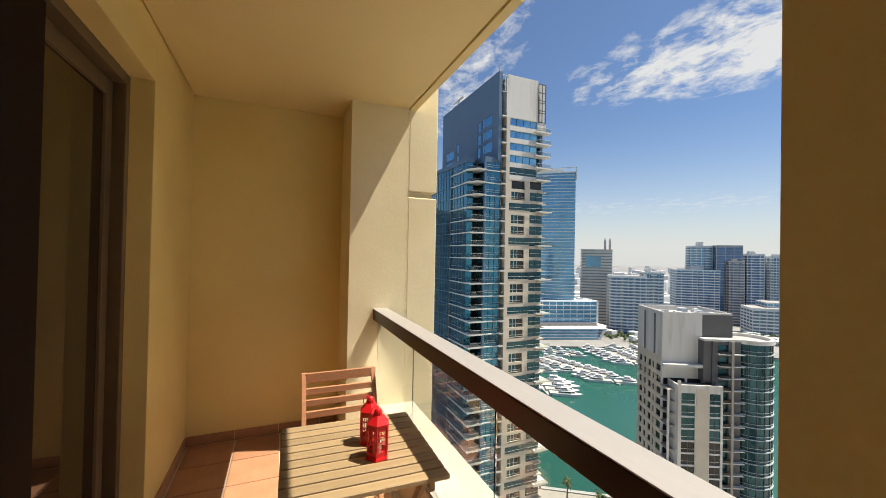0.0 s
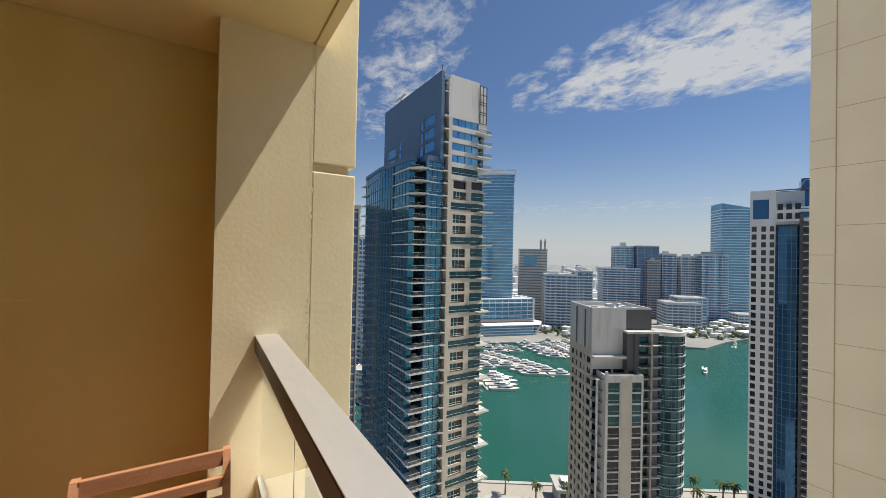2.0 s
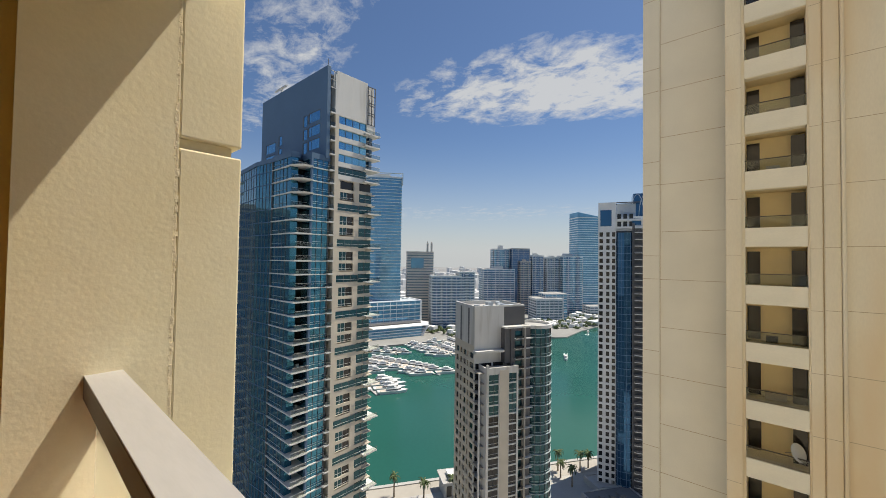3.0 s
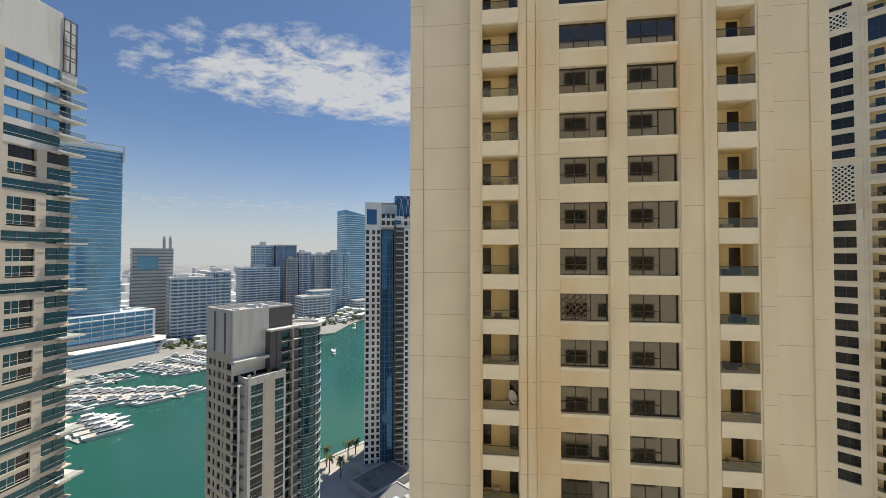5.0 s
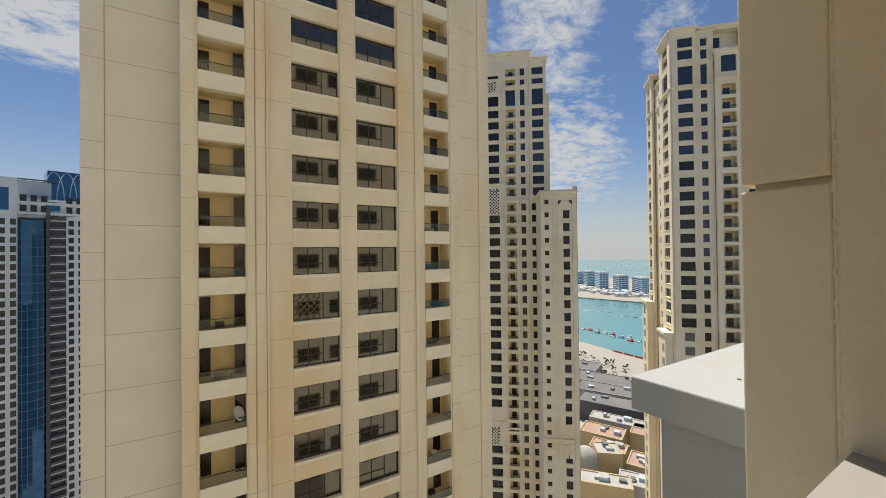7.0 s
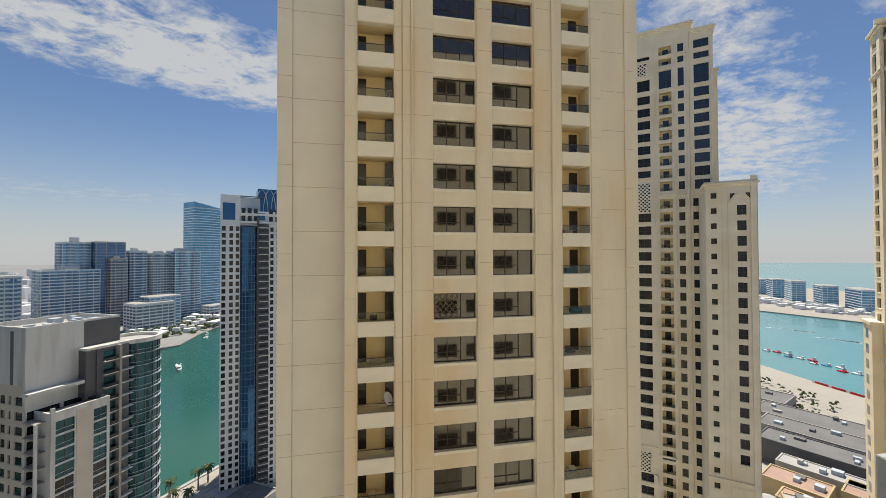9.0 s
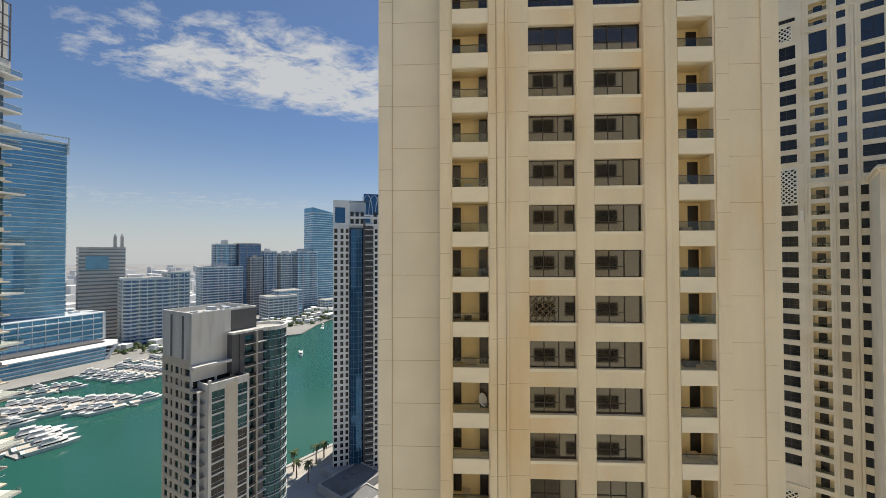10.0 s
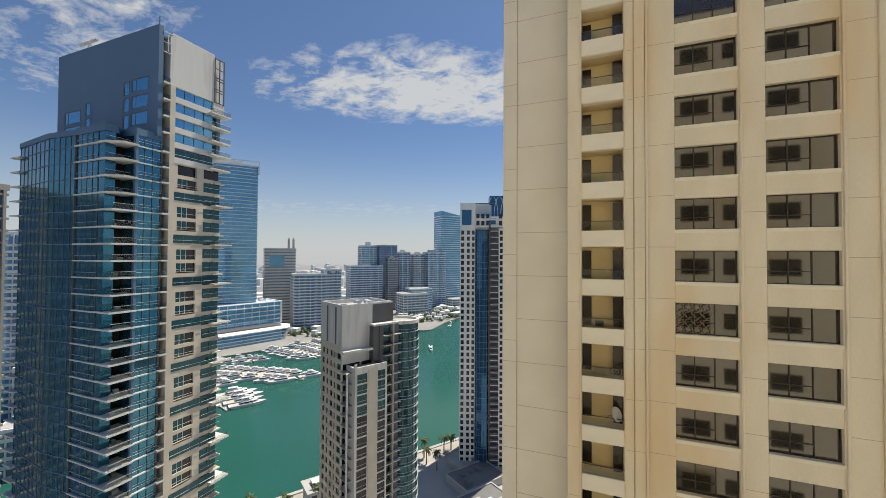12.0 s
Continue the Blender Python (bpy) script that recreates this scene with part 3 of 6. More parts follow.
FM = MIDEYE @ Matrix.Scale(0.99, 4) @ MIDEYE.inverted() @ Matrix.Translation((F0, 7.9, 0)) @ Matrix.Rotation(radians(-90), 4, "Z")   # u runs towards -y, v into the building
NR = 17
wz = rows_of(0.24 + PITCH * -8, PITCH, 1.95, NR)
bz = rows_of(0.26 + PITCH * -8, PITCH, 2.17, NR)
Z0, Z1 = bz[0][0] - 3.0, bz[-1][1] + 3.0
COLS = [(5.25, 7.87, bz), (10.79, 14.10, wz), (15.44, 18.79, wz), (21.29, 23.74, bz)]
g = Geo(FM)
g.m = FM @ Matrix.Translation((4.35, 0, 0))
ops = grid_wall(g, 28.25 - 4.35, Z0, Z1, [(a - 4.35, b - 4.35, r) for a, b, r in COLS], th=0.5)
g.m = FM
part("wall", g, STONE, opp, bevel=0.03)
g = Geo(FM).box((-0.5, 1.5, Z0), (4.35, 12, Z1)).box((4.35, 2.2, Z0), (28.25, 12, Z1))
part("wall", g, STONE_GREY, opp)
part("wall", Geo(FM).box((-0.5, 1.0, -121), (28.25, 12, Z0)), STONE_GREY, opp)
# pilaster strips, standing slightly proud
for a, b, d in ((4.35, 5.1, 0.10), (7.95, 8.43, 0.05), (8.5, 9.1, 0.10), (9.12, 9.28, 0.20), (14.16, 14.3, 0.13), (18.86, 19.03, 0.13), (20.36, 20.7, 0.18), (23.85, 24.75, 0.10), (26.95, 27.75, 0.13)):
    part("pilaster", Geo(FM).box((a, -d, Z0), (b, -0.002, Z1)), STONE, opp, bevel=0.05 if b - a < 0.4 else 0.02)
part("pilaster", Geo(FM).box((-0.5, 1.42, Z0), (0.55, 1.498, Z1)), STONE_GREY, opp)
# panel joints
gj = Geo(FM)
for k in range(-9, 10):
    z = 0.30 + k * PITCH
    gj.box((0.58, 1.492, z - 0.015), (4.33, 1.502, z + 0.015))
    gj.box((4.36, -0.104, z - 1.62), (5.09, -0.09, z - 1.595))
    for a, b, d, o in ((7.96, 8.42, 0.05, 2.0), (8.51, 9.09, 0.10, 2.06), (23.86, 24.74, 0.10, 1.2), (26.96, 27.74, 0.13, 0.4)):
        gj.box((a, -d - 0.004, z + o), (b, -d + 0.01, z + o + 0.025))
    for a, b, o in ((9.3, 10.77, 2.1), (14.32, 15.42, 0.9), (19.05, 20.34, 1.5), (24.78, 26.93, 1.9)):
        gj.box((a, -0.005, z + o), (b, 0.01, z + o + 0.03))
    gj.box((-0.48, 1.414, z + (3.27 if k % 2 else 1.6)), (0.53, 1.43, z + (3.27 if k % 2 else 1.6) + 0.03))
gj.box((0.56, 1.492, Z0), (0.585, 1.502, Z1)).box((8.44, -0.004, Z0), (8.48, 0.01, Z1))
part("panel_joints", gj, LINE, opp, "thin brown joints between the panels")
rnd = random.Random(11)
for u0, u1, a, b in ops:
    u0, u1 = u0 + 4.35, u1 + 4.35
    if u1 - u0 > 3:      # window
        w = part("window", Geo(FM).box((u0, 0.36, a), (u1, 0.40, b)), WINGLASS, opp)
        for x in (u0, u0 + (u1 - u0) * 0.32, u0 + (u1 - u0) * 0.64, u1 - 0.05):
            pane("frame_bar", (x, 0.30, a), (x + 0.05, 0.358, b), FRAME, w, FM)
        for z, u2 in ((a, u1 - 0.05), (b - 0.05, u1 - 0.05), (a + 0.72, u0 + (u1 - u0) * 0.64)):
            pane("frame_bar", (u0 + 0.05, 0.31, z), (u2, 0.355, z + 0.045), FRAME, w, FM)
        part("window_sill", Geo(FM).box((u0, -0.03, a - 0.22), (u1, -0.004, a - 0.004)), SLABWHITE, w)
        if u0 < 12 and -3.5 < a < -2.5:
            for i in range(4):
                for j in range(4):
                    cx_, cz_ = u0 + 0.3 + i * 0.47, a + 0.26 + j * 0.47
                    gs_ = Geo(FM)
                    for q_ in range(8):
                        a0_, a1_ = q_ * math.pi / 4, (q_ + 1) * math.pi / 4
                        pts_ = [(cx_ + r_ * math.cos(t_), y_, cz_ + r_ * math.sin(t_)) for t_ in (a0_, a1_) for r_ in (0.15 + 0.05 * (q_ % 2), 0.235) for y_ in (0.24, 0.28)]
                        gs_.put([pts_[0], pts_[2], pts_[3], pts_[1], pts_[4], pts_[6], pts_[7], pts_[5]], BOXF)
                    part("lattice_rosette", gs_, LATTICE, w, "brown pierced lattice ring")
    else:                # balcony
        bal = part("balcony", Geo(FM).box((u0, 1.6, a - 0.05), (u1, 1.7, b)).box((u0, 0.5, a - 0.2), (u1, 1.7, a - 0.05)).box((u0, 0.5, b), (u1, 1.7, b + 0.1)).box((u0 - 0.1, 0.5, a), (u0, 1.7, b)).box((u1, 0.5, a), (u1 + 0.1, 1.7, b)), RECESS, opp)
        pane("balcony_band", (u0, -0.06, a - 1.06), (u1, -0.004, a), SLABWHITE, bal, FM)
        pane("glass_guard", (u0, 0.05, a), (u1, 0.08, a + 0.62), BALGLASS, bal, FM)
        pane("guard_rail", (u0, 0.03, a + 0.62), (u1, 0.10, a + 0.66), FRAME, bal, FM)
        if u0 < 10:
            pane("balcony_door", (u0 + 0.02, 1.55, a), (u0 + 0.62, 1.598, a + 1.95), DARKDOOR, bal, FM)
            pane("balcony_door", (u1 - 0.62, 1.0, a), (u1 - 0.03, 1.598, a + 1.98), DARKDOOR, bal, FM)
        else:
            pane("balcony_door", (u0 + 1.5, 1.55, a), (u0 + 2.25, 1.598, a + 1.95), DARKDOOR, bal, FM)
        k = rnd.random()
        if k < 0.55:     # small outdoor furniture behind the glass
            x = u0 + rnd.uniform(0.5, 1.2)
            pane("bench", (x, 0.8, a), (x + rnd.uniform(0.5, 1.1), 1.2, a + rnd.uniform(0.3, 0.5)), rnd.choice((DARKDOOR, WHITEBAND, LINE)), bal, FM)

# dish aerial on one balcony of the opposite tower
dm = FM @ Matrix.Translation((7.35, 0.25, -9.85 + 0.4 + 0.75)) @ Matrix.Rotation(radians(55), 4, "Z") @ Matrix.Rotation(radians(65), 4, "X")
dish = thing("satellite_dish", "pale grey dish aerial on a crowded balcony", "satellite dish")
gd = Geo(dm)
for i in range(4):
    r0, r1 = 0.12 * i + 0.001, 0.12 * (i + 1)
    z0, z1 = 0.5 * r0 * r0, 0.5 * r1 * r1
    n = 16
    a, b = [(x, y, z0) for x, y in circle(r0, n)], [(x, y, z1) for x, y in circle(r1, n)]
    gd.put(a + b + [(x, y, z + 0.015) for x, y, z in a] + [(x, y, z + 0.015) for x, y, z in b], [(j, (j + 1) % n, n + (j + 1) % n, n + j) for j in range(n)] + [(2 * n + j, 3 * n + j, 3 * n + (j + 1) % n, 2 * n + (j + 1) % n) for j in range(n)])
part("dish", gd, WHITEBAND, dish)
part("arm", Geo(dm).box((-0.02, -0.02, -0.6), (0.02, 0.02, 0.0)).box((-0.015, -0.45, 0.0), (0.015, -0.42, 0.5)), SEAL, dish)


# ---------------------------------------------------------------- towers
def banded_tower(name, label, x, y, yaw, w, d, z1, wall, glass, pitch=3.6, band=0.9, piers=0, proud=0.35, z0=GROUND_Z, group="", bow=0.0):
    """Glass body with a slab edge at each storey and upright piers standing proud of it."""
    t = thing(name, label, "tower", frame_m(x, y, yaw), group)

    def outline(o):
        if not bow:
            return [(-o, -o), (w + o, -o), (w + o, d + o), (-o, d + o)]
        pts = []
        for i in range(9):
            s = i / 8
            pts.append((-o + (w + 2 * o) * s, -o - bow * math.sin(math.pi * s)))
        return pts + [(w + o, d + o), (-o, d + o)]
    part("glazing", Geo().prism(outline(0), z0, z1), glass, t)
    gb = Geo()
    z = z0 + pitch
    while z < z1 - 0.5:
        gb.prism(outline(proud), z, z + band)
        z += pitch
    part("slab_edges", gb, wall, t)
    if piers:
        for i in range(piers + 1):
            u = w * i / piers
            pane("pier", (u - 0.28, -proud - 0.12 - bow * math.sin(math.pi * i / piers), z0), (u + 0.28, 0.3, z1), wall, t)
        nd = max(2, int(piers * d / w))
        for i in range(1, nd + 1):
            v = d * i / nd
            pane("pier", (-proud - 0.12, v - 0.28, z0), (0.3, v + 0.28, z1), wall, t)
    part("roof_parapet", Geo().prism(outline(proud + 0.1), z1, z1 + 1.6), wall, t)
    part("roof", Geo().prism(outline(-0.6), z1 + 1.604, z1 + 1.7), FARROOF, t)
    return t


def tower_detail(t, w, d, z1, wall, glass, pitch, seed, z0=GROUND_Z):
    """Stacked balconies down the front and near side, and plant rooms on the roof."""
    rnd = random.Random(seed)
    n = max(2, int(w / 12))
    for i in range(n):
        a = w * (i + 0.5) / n - w * 0.11
        g = Geo()
        z = z0 + pitch
        while z < z1 - pitch:
            g.box((a, -2.0, z), (a + w * 0.22, -0.5, z + 1.35))
            z += pitch
        g.box((a + w * 0.11 - 0.25, -1.2, z0), (a + w * 0.11 + 0.25, -0.5, z1))
        tagged(part("balcony_column", g, wall, t), kind="stuff")
        # flat strip whose colour stands in for shade behind the balconies
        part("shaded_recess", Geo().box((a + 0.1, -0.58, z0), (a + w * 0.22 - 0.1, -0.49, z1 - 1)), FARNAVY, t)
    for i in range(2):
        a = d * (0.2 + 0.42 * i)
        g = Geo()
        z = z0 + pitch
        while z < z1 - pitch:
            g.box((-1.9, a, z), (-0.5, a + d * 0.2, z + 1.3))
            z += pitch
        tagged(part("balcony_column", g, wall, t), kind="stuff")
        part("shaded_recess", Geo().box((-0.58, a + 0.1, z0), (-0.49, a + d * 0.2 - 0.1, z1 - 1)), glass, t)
    for i in range(rnd.choice((1, 2, 2))):
        a, v = w * rnd.uniform(0.1, 0.5), d * rnd.uniform(0.15, 0.45)
        h = rnd.uniform(2.5, 6.0)
        part("plant_room", Geo().box((a, v, z1 + 1.7), (a + w * rnd.uniform(0.2, 0.4), v + d * 0.4, z1 + 1.7 + h)), wall, t)



# ---- glass and stone tower on the near bank
def glass_stone_tower():
    t = thing("glass_and_stone_tower", "tall tower of blue glass, pale stone and stacked balconies", "tower", frame_m(49.5, 80.3, 0))
    base = -122.0
    # upper block: blank flank coloured blue-grey as in shade, white front panel, dark slot between them
    for p0, p1 in (((-1.1, 0.0, 24.6), (-0.2, 35.0, 46.6)), ((-0.2, 34.0, 24.6), (12.9, 35, 46.2)), ((12.0, 1.0, 24.6), (12.9, 34, 46.0))):
        part("upper_wall", Geo().box(p0, p1), CONC_BLUE, t, "blank upper wall with shade in its blue-grey colour", 0.04)
    part("upper_front", Geo().box((1.46, -0.05, 35.6), (10.5, 0.9, 46.2)), CONC_WHITE, t, "white blank wall panel", 0.04)
    part("roof", Geo().box((-0.2, 1.0, 44.9), (12, 34, 45.3)), ROOFGREY, t)
    part("roof_mast", Geo().prism(circle(0.09, 6, -0.9, 0.2), 46.6, 48.2), DARKGREY, t)
    part("roof_crane", Geo().box((-0.8, 24, 46.6), (-0.3, 24.5, 48.0)).box((-0.8, 21.5, 48.0), (-0.3, 28.0, 48.35)), CONC_WHITE, t, "white roof cleaning crane")
    for y0, y1, za, zb in [(3.0, 7.8, 27.6 + 3.4 * k, 29.9 + 3.4 * k) for k in range(3)] + [(8.9, 10.4, 27.2 + 3.4 * k, 29.8 + 3.4 * k) for k in range(3)] + [(22.3, 23.6, 28.3 + 3.4 * k, 30.8 + 3.4 * k) for k in range(2)] + [(26.0, 31.6, 27.2 + 3.4 * k, 29.7 + 3.4 * k) for k in range(2)]:
        pane("window", (-1.15, y0, za), (-1.104, y1, zb), BLUEGLASS, t)
        pane("window_frame", (-1.2, y0 - 0.12, zb), (-1.104, y1 + 0.12, zb + 0.16), DARKGREY, t)
        pane("window_frame", (-1.2, y1, za), (-1.104, y1 + 0.5, zb), DARKGREY, t)
        if y1 - y0 > 3:
            pane("window_bar", (-1.18, y1 - 1.2, za), (-1.152, y1 - 1.1, zb), DARKGREY, t)
    # open lattice at the roof corner
    gl = Geo()
    for z in (35.6, 38.0, 38.6, 40.6, 41.2, 43.2, 45.4):
        gl.box((10.55, -0.2, z), (12.9, -0.05, z + 0.16))
    for k in range(3):
        gl.box((10.55 + 1.1 * k, -0.22, 35.6), (10.7 + 1.1 * k, -0.04, 45.6))
    part("lattice", gl, DARKGREY, t, "dark metal lattice screen")
    part("lattice_back", Geo().box((10.55, 0.4, 34.0), (12.9, 0.6, 45.6)).box((10.4, -0.1, 33.6), (13.0, 0.6, 35.5)), CONC_WHITE, t)
    gl = Geo().box((-0.2, -0.1, 41.6), (1.4, 0.0, 41.8)).box((-0.2, -0.1, 45.6), (1.4, 0.0, 45.8)).box((0.55, -0.1, 41.6), (0.65, 0, 45.8)).box((-0.2, -0.1, 43.6), (1.4, 0, 43.7))
    part("corner_lattice", gl, CONC_WHITE, t)
    # dark grey back stands in for the shade inside the balcony slot
    part("slot", Geo().box((-0.2, 1.9, base), (1.1, 2.2, 45)), DARKGREY, t)
    part("column", Geo().box((1.1, -0.25, base), (2.1, 1.9, 35.6)), CONC_TAN, t, "tan stone column")
    part("column", Geo().box((1.1, -0.05, 35.6), (1.456, 1.9, 45.4)), CONC_WHITE, t)
    P = 3.06
    slabs = [12.62 + P * k for k in range(-43, 4)]
    for z in slabs + [25.6, 28.9, 32.2, 35.5]:
        pane("balcony_slab", (-0.2, -0.35, z), (1.1, 1.9, z + 0.3), WHITEBAND, t)
        pane("balcony_guard", (-0.15, -0.3, z + 0.3), (1.05, -0.27, z + 1.2), BALGLASS, t)
    # right face: glass strips above, stone with windows below
    part("dark_body", Geo().box((2.1, 0.5, base), (12.3, 33, 21.0)), DARKGLASS, t, "dark glazing behind the stone")
    part("glass_body", Geo().box((2.1, 0.35, 21.0), (10.5, 33, 35.6)), BLUEGLASS, t, "blue glazing")
    for k in range(5):
        z = 20.2 + 3.07 * k
        pane("white_band", (2.1, -0.15, z), (10.6, 0.35, z + 1.15), CONC_WHITE, t)
        for x in (4.2, 6.3, 8.4):
            pane("window_bar", (x, 0.28, z + 1.15), (x + 0.1, 0.346, z + 3.07), DARKGREY, t)
        pane("corner_balcony", (9.2, -1.3, z + 0.2), (13.9, 3.4, z + 0.5), CONC_WHITE, t)
        pane("corner_guard", (9.3, -1.25, z + 0.5), (13.8, -1.21, z + 1.4), BALGLASS, t)
        pane("guard_rail", (9.3, -1.27, z + 1.4), (13.8, -1.19, z + 1.45), WHITEBAND, t)
    gs = Geo().box((2.1, -0.06, base), (2.88, 0.5, 20.2)).box((6.9, -0.06, base), (8.4, 0.5, 20.2))
    C = 8.62
    for k in range(-14, 2):
        top = 14.3 + C * k                 # a long glazed band, two window storeys under it
        for za, zb in ((top, top + 1.15), (top - 2.9, top - 1.6), (top - 5.72, top - 4.98)):
            gs.box((2.88, -0.06, za), (6.9, 0.5, min(zb, 20.2)))
        for i in range(3):
            z = top - 2.87 * i
            if z < 19.5:
                gs.box((8.4, -0.06, z + 0.2), (12.4, 0.5, z + 1.0))
        gs.box((2.88, -0.06, top - C + 0.9), (6.9, 0.5, top - C + 1.2))
    part("stone_cladding", gs, CONC_TAN, t, "tan stone cladding")
    for k in range(-14, 2):
        top = 14.3 + C * k
        pane("band_window", (2.2, -0.12, top - 1.6), (10.3, -0.064, top), TEALGLASS, t)
        for z in (top - 1.05, top):
            pane("window_bar", (2.2, -0.17, z), (10.3, -0.122, z + 0.07), WHITEBAND if z < top else DARKGREY, t)
        for x in (4.2, 6.2, 8.2):
            pane("window_bar", (x, -0.16, top - 1.6), (x + 0.08, -0.122, top), DARKGREY, t)
        for za, zb in ((top - 4.98, top - 2.9), (top - 7.72, top - 5.72)):
            if zb > 20:
                continue
            pane("window", (2.95, 0.18, za), (4.9, 0.24, zb), TEALGLASS, t)
            pane("window_half", (4.95, 0.3, za), (6.85, 0.36, zb), DARKDOOR, t)
            for x in (3.85, 4.88):
                pane("window_bar", (x, 0.1, za), (x + 0.09, 0.176, zb), WHITEBAND, t)
            pane("window_bar", (2.95, 0.1, za + 0.75), (4.88, 0.176, za + 0.82), WHITEBAND, t)
            pane("window_bar", (4.97, -0.02, za + 0.75), (6.85, 0.03, za + 0.81), WHITEBAND, t)
        for i in range(3):
            z = top - 2.87 * i
            if z < 19.5:
                pane("window", (8.45, 0.1, z - 1.85), (12.3, 0.2, z + 0.2), TEALGLASS, t)
                pane("window_bar", (10.3, 0.02, z - 1.85), (10.4, 0.098, z + 0.2), DARKGREY, t)
                pane("guard_rail", (8.45, -0.5, z - 0.95), (12.8, -0.44, z - 0.89), WHITEBAND, t)
                pane("corner_slab", (10.6, -0.6, z + 0.2), (13.0, 3.0, z + 0.45), CONC_TAN, t)
            if i == 0 and k < 1:
                pane("corner_balcony", (10.2, -1.5, z - 1.95), (14.4, 3.4, z - 1.65), WHITEBAND, t)
                pane("corner_guard", (10.3, -1.45, z - 1.65), (14.3, -1.41, z - 0.75), BALGLASS, t)
    # glazed wing along the left flank: flat bay, open corner balconies, long curved glass wall
    flank = [(-8.0, 11.7), (-8.7, 19.5), (-7.0, 34.5), (-1.0, 46)]
    body = [(0.3, 0.6), (0.3, 33), (-1.0, 46), (-7.0, 34.5), (-8.7, 19.5), (-8.0, 11.7), (-7.9, 3.0), (-6.3, 3.0), (-6.3, 4.8), (-4.2, 4.8), (-4.2, 0.6)]
    TOPZ = 24.0
    part("glazing", Geo().prism(body, base, TOPZ), WINGTEAL, t, "blue-green reflecting glazing")
    part("roof_parapet", Geo().prism([(-4.35, 0.45), (0.35, 0.45), (0.35, 6), (-4.35, 6)], TOPZ, TOPZ + 1.3).prism([(-8.1, 2.8), (-6.0, 2.8), (-4.36, 5.2), (-4.36, 20), (-8.2, 11.7)], TOPZ, TOPZ + 1.3).prism([(-8.2, 11.71), (-4.36, 20.01), (-1.1, 34), (-1.2, 46.2), (-7.2, 34.6), (-8.9, 19.5)], TOPZ, TOPZ + 1.0), CONC_BLUE, t, "blue-grey roof parapet")
    # dark sheet that paints in the shade at the back of the balconies
    part("back_panel", Geo().box((-6.25, 4.55, base), (-4.25, 4.79, TOPZ)), DARKDOOR, t, "dark panel coloured as the shaded balcony recess")
    part("wing_column", Geo().box((-4.5, 0.3, base), (-4.05, 0.9, TOPZ)), CONC_BLUE, t)
    rn = random.Random(17)
    for z in slabs:
        if z > TOPZ - 1:
            continue
        gsl = Geo()
        gsl.put([(-8.2, 2.4, z), (-6.6, -0.1, z), (-4.2, 0.1, z), (-4.2, 4.7, z), (-8.2, 4.7, z), (-8.3, 2.2, z + 0.3), (-6.7, -0.35, z + 0.3), (-4.2, -0.2, z + 0.3), (-4.2, 4.7, z + 0.3), (-8.3, 4.7, z + 0.3)],
                [(4, 3, 2, 1, 0), (5, 6, 7, 8, 9), (0, 1, 6, 5), (1, 2, 7, 6), (2, 3, 8, 7), (3, 4, 9, 8), (4, 0, 5, 9)]) if z > 10 else gsl.box((-8.3, -0.05, z), (-4.2, 4.7, z + 0.3))
        part("balcony_slab", gsl, WHITEBAND, t)
        pane("slab_edge", (-4.2, 0.2, z), (0.3, 0.6, z + 0.22), WHITEBAND, t)
        pane("slab_edge", (-8.3, 4.7, z), (-7.9, 11.9, z + 0.24), WHITEBAND, t)
        gq = Geo()
        for (xa, ya), (xb, yb) in zip(flank[:-1], flank[1:]):
            gq.put([(xa - 0.08, ya, z), (xb - 0.08, yb, z), (xb + 0.2, yb, z), (xa + 0.2, ya, z), (xa - 0.08, ya, z + 0.16), (xb - 0.08, yb, z + 0.16), (xb + 0.2, yb, z + 0.16), (xa + 0.2, ya, z + 0.16)], BOXF)
        part("transom", gq, CONC_BLUE, t)
        pane("flank_balcony", (-7.9, 33.0, z), (-6.0, 36.5, z + 0.25), WHITEBAND, t)
        for zz in (1.0, 1.5):
            pane("guard_rail", (-4.1, 0.42, z + zz), (0.25, 0.48, z + zz + 0.05), WHITEBAND, t)
        pane("guard_rail", (-8.12, 4.7, z + 1.05), (-8.04, 11.7, z + 1.11), SLABTEAL, t)
        pane("guard_rail", (-8.1, -0.02 if z < 10 else 2.3, z + 1.25), (-4.3, 0.03 if z < 10 else 2.35, z + 1.3), WHITEBAND, t)
        pane("balcony_guard", (-8.1, 0.0 if z < 10 else 2.32, z + 0.3), (-4.3, 0.02 if z < 10 else 2.34, z + 1.25), BALGLASS, t)
        if rn.random() < 0.6:
            u = rn.uniform(-7.4, -5.6)
            pane("balcony_seat", (u, 3.2, z + 0.3), (u + rn.uniform(0.5, 1.0), 3.8, z + rn.uniform(0.7, 1.1)), rn.choice((WHITEBAND, GREYBROWN)), t)
    gm = Geo().box((-0.05, 0.5, base), (0.3, 0.6, TOPZ))
    for x in (-2.9, -1.5):
        gm.box((x, 0.5, base), (x + 0.09, 0.598, TOPZ))
    for y in (4.9, 6.6, 8.3, 10.0):
        gm.box((-8.02, y, base), (-7.9, y + 0.09, TOPZ))
    gm.box((-8.25, 11.6, base), (-7.95, 11.9, TOPZ))
    for (xa, ya), (xb, yb), n in ((flank[0], flank[1], 5), (flank[1], flank[2], 7)):
        for i in range(1, n + 1):
            x, y = xa + (xb - xa) * i / n, ya + (yb - ya) * i / n
            gm.box((x - 0.07, y - 0.06, base), (x + 0.1, y + 0.06, TOPZ))
    part("mullions", gm, DARKGREY, t)
    return t


glass_stone_tower()


